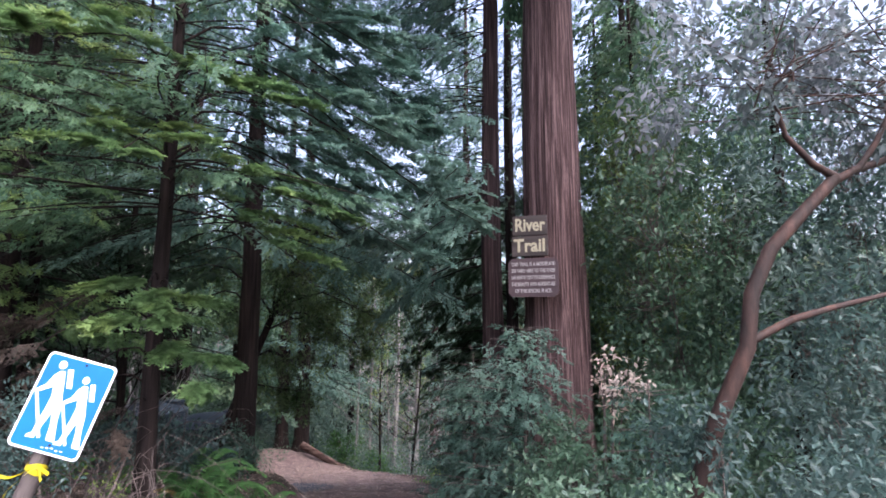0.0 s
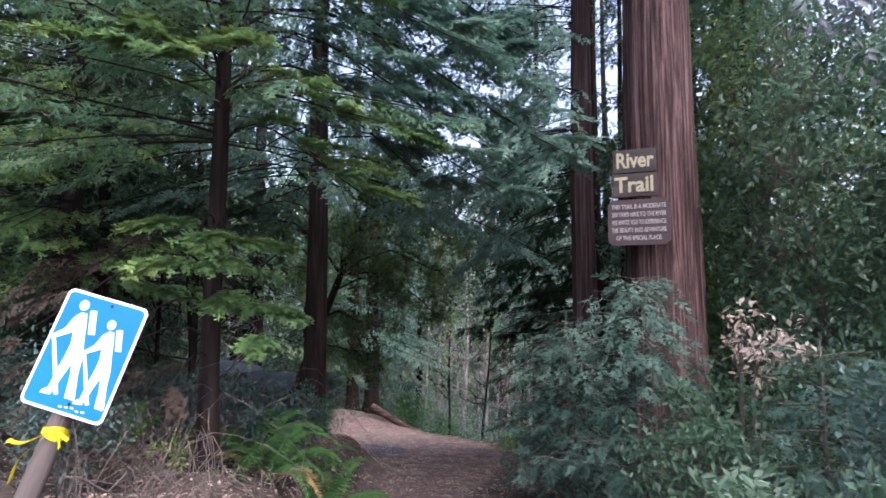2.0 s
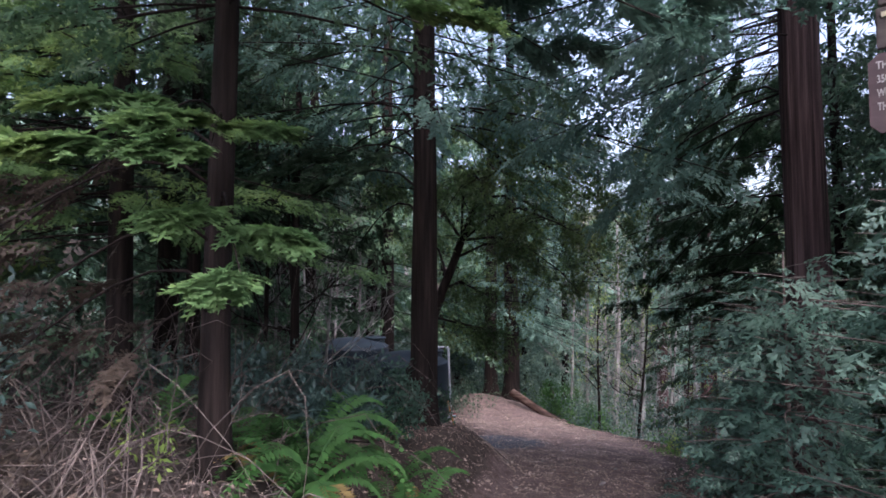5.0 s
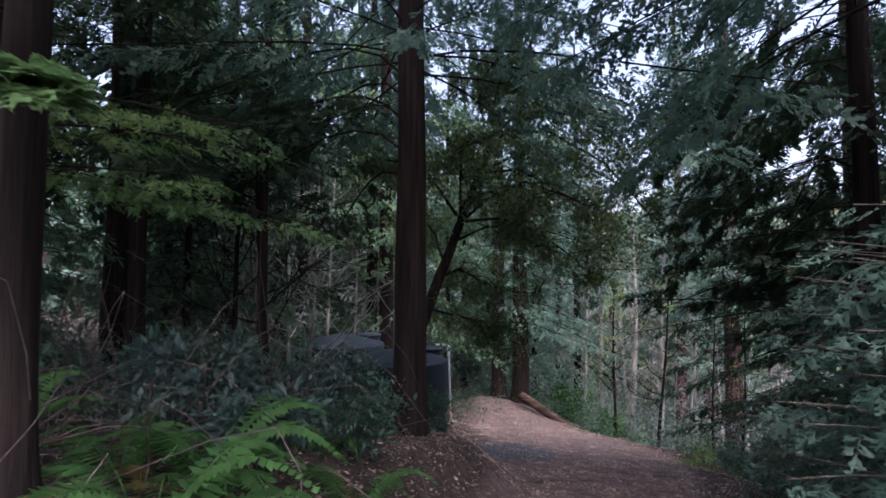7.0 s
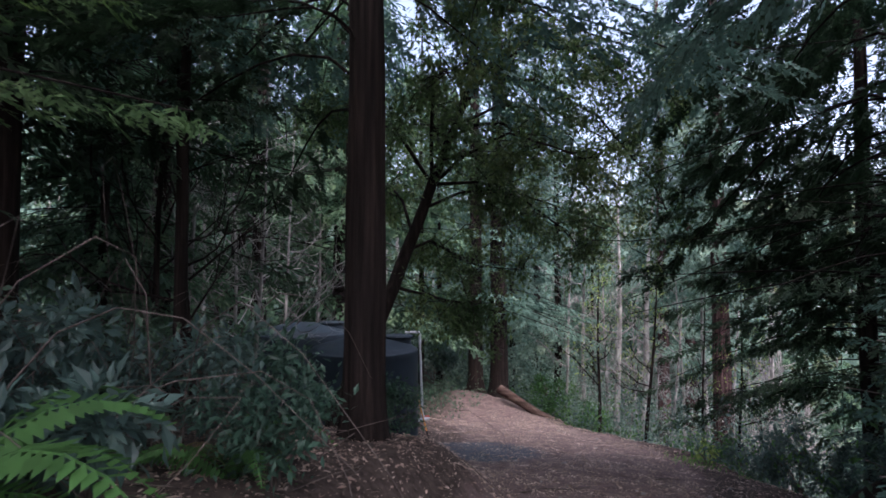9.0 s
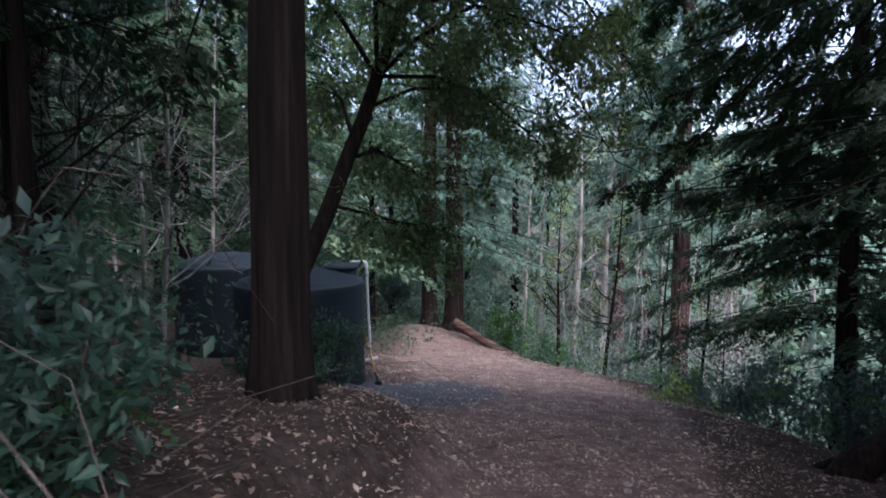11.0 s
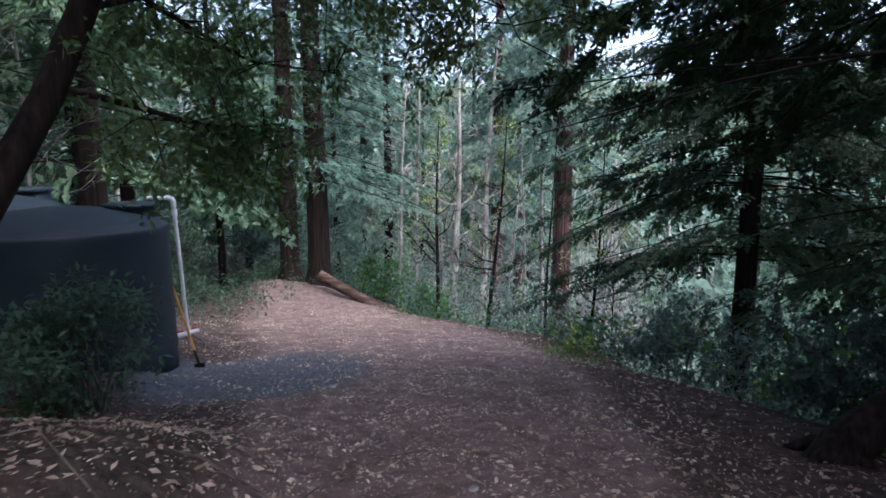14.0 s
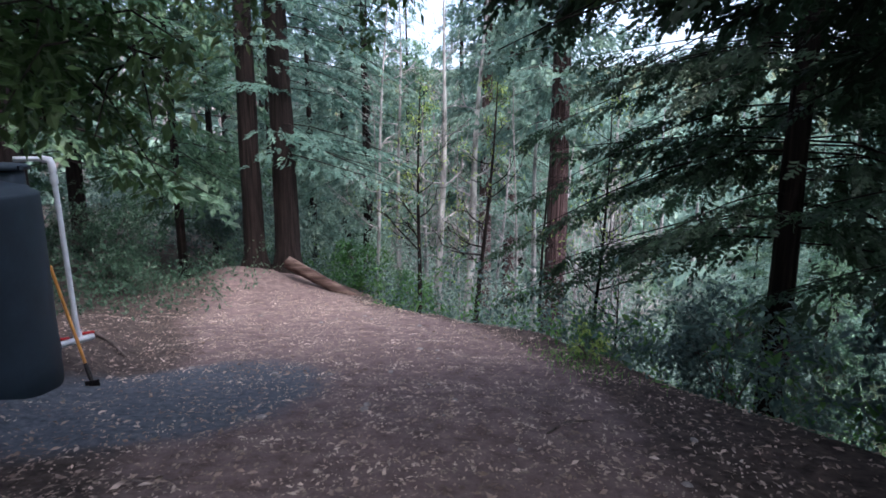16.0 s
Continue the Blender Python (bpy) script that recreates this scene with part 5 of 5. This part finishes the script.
# ---- ferns ----
def frond_mesh(seed, mat):
    rng = np.random.default_rng(seed)
    l, rise, fall = rng.uniform(0.75, 1.0), rng.uniform(1.3, 1.75), rng.uniform(1.15, 1.55)
    s = np.linspace(0, 1, 30)
    px, pz = l * (s - 0.1 * s ** 3), l * (rise * s - fall * s ** 2)
    v = []
    for i in range(2, 30):
        w = 0.19 * l * (1 - s[i]) ** 0.6 * min(1, s[i] * 5)
        for side in (-1, 1):
            b = np.array([px[i], 0, pz[i]])
            t = b + np.array([0.28 * w, side * w, -0.25 * w + rng.normal(0, 0.008)])
            d = np.array([1, 0, 0]) * 0.025 * l
            m = b + 0.4 * (t - b)
            v += [b, m - d, t, m + d]
    for i in range(0, 28, 4):
        a, b = np.array([px[i], 0, pz[i]]), np.array([px[i + 1 + (i < 26) * 3 - (i >= 26)], 0, pz[i + 1 + (i < 26) * 3 - (i >= 26)]])
        o = np.array([0, 0.004, 0.001])
        v += [a - o, b - o, b + o, a + o]
    v = np.array(v)
    return mesh("frond", v, np.arange(len(v)).reshape(-1, 4), mat)


def ferns():
    fresh, old = [frond_mesh(300 + k, FERN_LEAF) for k in range(4)], [frond_mesh(310 + k, FERN_OLD) for k in range(2)]
    rng = np.random.default_rng(9)
    for n, (x, y, s, c) in enumerate([(-2.75, 6.65, 0.95, 18), (-2.4, 7.6, 0.9, 18), (-3.35, 7.5, 0.95, 16), (-4.1, 7.5, 0.8, 12), (-3.0, 8.6, 0.8, 13), (-3.7, 9.4, 0.7, 11), (-4.9, 7.2, 0.8, 10), (-5.9, 15.0, 0.4, 8), (1.5, 15.2, 0.5, 9)]):
        t = thing("sword_fern", "sword fern with arching bright green fronds on the bank" if c > 9 else "small shaded sword fern", "fern", (x, y, ground_z(x, y) - 0.03), 0, "sword ferns")
        for k in range(c):
            dead = k % 6 == 5
            me = old[k % 2] if dead else fresh[int(rng.integers(4))]
            f = part("frond", me, t, "dry brown frond" if dead else "", pose(0, 0, 0, rng.uniform(-20, 20), rng.uniform(-22, 16) + 15 * dead, 360 * k / c + rng.uniform(-14, 14)))
            f.scale = [1.12 * s * rng.uniform(0.75, 1.1)] * 3


ferns()


# ---- ground clutter ----
def fallen_log():
    a, b = np.array([-6.75, 27.9, -4.25]), np.array([-4.5, 27.4, -5.33])
    t = thing("fallen_log", "fallen mossy log lying down the side of the mound", "log", (a + b) / 2)
    o = (a + b) / 2
    s = np.linspace(-0.05, 1.05, 26)
    seg = 18
    ang = np.linspace(0, 2 * np.pi, seg, endpoint=False)
    d = (b - a) / np.linalg.norm(b - a)
    side = np.cross(d, [0, 0, 1])
    side /= np.linalg.norm(side)
    up = np.cross(side, d)
    v = [a - o + (b - a) * k + 0.17 * (1 - 0.18 * k) * (1 + 0.05 * np.sin(5 * t0 + 7 * k) + 0.04 * np.sin(11 * t0 + 15 * k)) * (np.cos(t0) * side + np.sin(t0) * up) for k in s for t0 in ang]
    q = [(i * seg + j, i * seg + (j + 1) % seg, (i + 1) * seg + (j + 1) % seg, (i + 1) * seg + j) for i in range(len(s) - 1) for j in range(seg)]
    part("bole", mesh("bole", v, q, LOG_BARK, True), t)
    for k, name in ((0, "butt"), (len(s) - 1, "cut_end")):
        ring = [v[k * seg + j] for j in range(seg)]
        c = sum(ring) / seg
        pts, qs = ring + [c], [(j, (j + 1) % seg, seg, seg) for j in range(seg)]
        bm = bmesh.new()
        vs = [bm.verts.new(p) for p in pts]
        for j in range(seg):
            bm.faces.new((vs[j], vs[(j + 1) % seg], vs[seg]))
        part(name, from_bm(name, bm, LOG_BARK), t, "sawn end")


fallen_log()


def litter():
    rng = np.random.default_rng(17)
    n = 44000
    y = 4 + 24 * rng.uniform(0, 1, n) ** 0.85
    x = trail_x(y) + rng.normal(0, 2.4, n)
    keep = (x > -10.5) & (x < rim_x(y) + 1.5)
    worn = np.abs(x - trail_x(y) - np.interp(y, [10, 14, 20, 30], [0, 0.2, 0.6, -1.2])) < np.interp(y, [0, 14, 18, 24], [0.4, 0.7, 1.4, 2.5])
    keep &= ~(worn & (rng.uniform(0, 1, n) < np.interp(y, [12, 17, 22], [0.25, 0.3, 0.6])))
    keep &= np.hypot(x + 7, y - 17.1) > 1.25
    keep &= rng.uniform(0, 1, n) > 0.85 * np.exp(-(((x + 4.75) / 1.3) ** 2 + ((y - 17.5) / 1.4) ** 2))
    x, y = x[keep], y[keep]
    n = len(x)
    z = height(x, y) + 0.008 + rng.uniform(0, 0.012, n)
    a = rng.uniform(0, 6.28, n)
    v, q = scatter(LEAF, np.stack([x, y, z], 1), np.stack([np.cos(a), np.sin(a), rng.normal(-0.15, 0.2, n)], 1), np.array([0, 0, 1.0]) + rng.normal(0, 0.32, (n, 3)), 0.022 + 0.068 * rng.uniform(0, 1, n) ** 1.7)
    tagged(new("leaf_litter", mesh("leaf_litter", v, q, LITTER)), "dry tan leaves scattered over the trail and bank", "leaf litter", kind="stuff")
    # smaller crumbled bits between the leaves
    n = 26000
    y = 8 + 19 * rng.uniform(0, 1, n)
    x = trail_x(y) + rng.normal(0.3, 2.2, n)
    keep = (x > -10) & (x < rim_x(y) + 0.8) & (np.hypot(x + 7, y - 17.1) > 1.25)
    x, y = x[keep], y[keep]
    n = len(x)
    a = rng.uniform(0, 6.28, n)
    bit = (np.array(kite((0, 0, 0), (1, 0, 0.1), 0.5)), np.array([(0, 1, 2, 3)]))
    v, q = scatter(bit, np.stack([x, y, height(x, y) + 0.006], 1), np.stack([np.cos(a), np.sin(a), rng.normal(0, 0.2, n)], 1), np.array([0, 0, 1.0]) + rng.normal(0, 0.3, (n, 3)), rng.uniform(0.012, 0.04, n))
    tagged(new("leaf_crumbs", mesh("leaf_crumbs", v, q, LITTER)), "crumbled dry leaf bits strewn over the dirt trail", "leaf litter", kind="stuff")
    # grass tufts on the rim
    n = 500
    gx, gy = rng.normal(-0.35, 0.28, n), rng.normal(19.4, 0.55, n)
    blade = (np.array(kite((0, 0, 0), (1, 0, 0), 0.05)), np.array([(0, 1, 2, 3)]))
    v, q = scatter(blade, np.stack([gx, gy, height(gx, gy) - 0.01], 1), np.stack([rng.normal(0, 0.4, n), rng.normal(0, 0.4, n), np.ones(n)], 1), rng.normal(0, 1, (n, 3)), rng.uniform(0.06, 0.16, n))
    tagged(new("grass", mesh("grass", v, q, GRASS)), "tuft of fresh green grass on the rim", "grass", kind="stuff")
    # stones
    for k in range(60):
        yy = rng.uniform(9, 25)
        xx = trail_x(yy) + rng.normal(0, 1.3)
        if math.hypot(xx + 7, yy - 17.1) < 1.3 or xx > rim_x(yy):
            continue
        bm = bmesh.new()
        bmesh.ops.create_icosphere(bm, subdivisions=2, radius=1)
        s = rng.uniform(0.012, 0.04)
        ph = rng.uniform(0, 6, 3)
        for p in bm.verts:
            p.co *= 1 + 0.18 * math.sin(3 * p.co.x + ph[0]) * math.cos(4 * p.co.y + ph[1]) + 0.1 * math.sin(6 * p.co.z + ph[2])
            p.co = (p.co.x * s * 1.3, p.co.y * s, p.co.z * s * 0.6)
        ob = new("stone", from_bm("stone", bm, STONE, True))
        ob.matrix_basis = pose(xx, yy, ground_z(xx, yy) + s * 0.2, 0, 0, rng.uniform(0, 360))
        tagged(ob, "small grey stone lying on the dirt trail", "stone", "trail stones")


litter()


def dead_brush(x, y, w, h, count, seed, label, mat=TWIG):
    rng = np.random.default_rng(seed)
    tb = Tubes()
    z = ground_z(x, y)
    for k in range(count):
        p = np.array([rng.normal(0, w * 0.4), rng.normal(0, w * 0.35), -0.05])
        d = np.array([rng.normal(0, 0.8), rng.normal(0, 0.6), rng.uniform(0.1, 1.0)])
        d *= rng.uniform(0.4, 1.0) * h / np.linalg.norm(d)
        s = np.linspace(0, 1, 7)[:, None]
        pts = p + d * s + rng.normal(0, 0.26 * h, 3) * np.sin(np.pi * s) + np.array([0, 0, -0.5 * h]) * s ** 2.2 + rng.normal(0, 0.012, (7, 3))
        tb.add(pts, rng.uniform(0.003, 0.007) * (1 - 0.7 * s[:, 0]), 4)
    ob = new("dead_brush", tb.made("dead_brush", mat))
    ob.matrix_basis = pose(x, y, z)
    tagged(ob, label, "brush", kind="stuff")


dead_brush(-3.2, 5.0, 1.0, 1.4, 90, 401, "tangle of bare grey twigs beside the hiking sign")
dead_brush(-3.9, 5.6, 1.2, 1.6, 80, 402, "tangle of bare grey twigs below a young redwood")
dead_brush(-2.9, 4.3, 1.0, 0.5, 110, 403, "low pile of dry twigs on the bank")
dead_brush(-2.9, 5.6, 0.9, 0.4, 120, 404, "low pile of dry twigs on the bank")
dead_brush(-5.5, 6.3, 1.6, 2.2, 90, 405, "leafless grey undergrowth at the forest edge")
for x, y, w, h, count, seed in ((-4.6, 7.7, 1.5, 2.3, 100, 406), (-5.4, 9.4, 1.8, 2.8, 110, 407), (-6.8, 8.4, 1.8, 2.6, 100, 409), (-7.6, 10.6, 2.0, 3.0, 110, 410)):
    dead_brush(x, y, w, h, count, seed, "thicket of thin leafless stems in the shaded woods")


def stick(points, r, label):
    """A bent fallen stick lying on the ground."""
    pts = np.array([(x, y, ground_z(x, y) + r * 0.8 + lift) for x, y, lift in points])
    o = pts[0].copy()
    tb = Tubes()
    tb.add(pts - o, np.linspace(r, r * 0.5, len(pts)), 7)
    ob = new("stick", tb.made("stick", TWIG))
    ob.matrix_basis = pose(*o)
    tagged(ob, label, "stick", "fallen sticks")


stick([(-6.85, 19.5, 0.02), (-6.55, 19.35, 0.03), (-6.22, 19.1, 0.0)], 0.025, "short grey stick lying behind the tank")
stick([(-2.9, 14.1, 0.0), (-2.7, 14.5, 0.01), (-2.35, 14.75, 0.0), (-2.1, 15.1, 0.01)], 0.012, "thin bent stick lying on the dirt trail")
stick([(-2.75, 14.3, 0.0), (-3.0, 14.0, 0.01), (-3.05, 13.7, 0.0)], 0.009, "thin twig lying on the dirt trail")
stick([(-1.2, 16.6, 0.0), (-1.0, 16.9, 0.01), (-0.7, 17.0, 0.0)], 0.01, "thin twig lying near the rim")
stick([(-3.9, 13.0, 0.0), (-3.5, 13.4, 0.02), (-3.0, 13.5, 0.0)], 0.012, "dead twig lying among dry leaves")
stick([(2.7, 18.6, 0.25), (3.2, 18.2, 0.15), (3.8, 17.7, 0.05)], 0.05, "dead bough leaning on the slope under the fir")


def leaning_stem():
    """A dead stem that leans out over the slope from the trail edge."""
    o = np.array([1.0, 14.9, ground_z(1.0, 14.9)])
    t = thing("dead_stem", "short dark dead stem leaning out over the slope", "log", o)
    tb = Tubes()
    tb.add(np.array([(-0.16, -0.05, -0.25), (0.02, 0.0, 0.08), (0.35, 0.05, 0.36), (0.75, 0.1, 0.62), (1.3, 0.15, 0.95)]), [0.24, 0.19, 0.15, 0.14, 0.12], 14)
    part("wood", tb.made("wood", SHADED_BARK), t)
    for k, (dx, dy) in enumerate(((-0.45, -0.2), (-0.3, 0.3), (0.1, -0.4))):
        tb = Tubes()
        tb.add(np.array([(0, 0, 0.05), (dx * 0.5, dy * 0.5, 0.04), (dx, dy, -0.12)]), [0.1, 0.06, 0.03], 8)
        part("root", tb.made("root", SHADED_BARK), t)


leaning_stem()
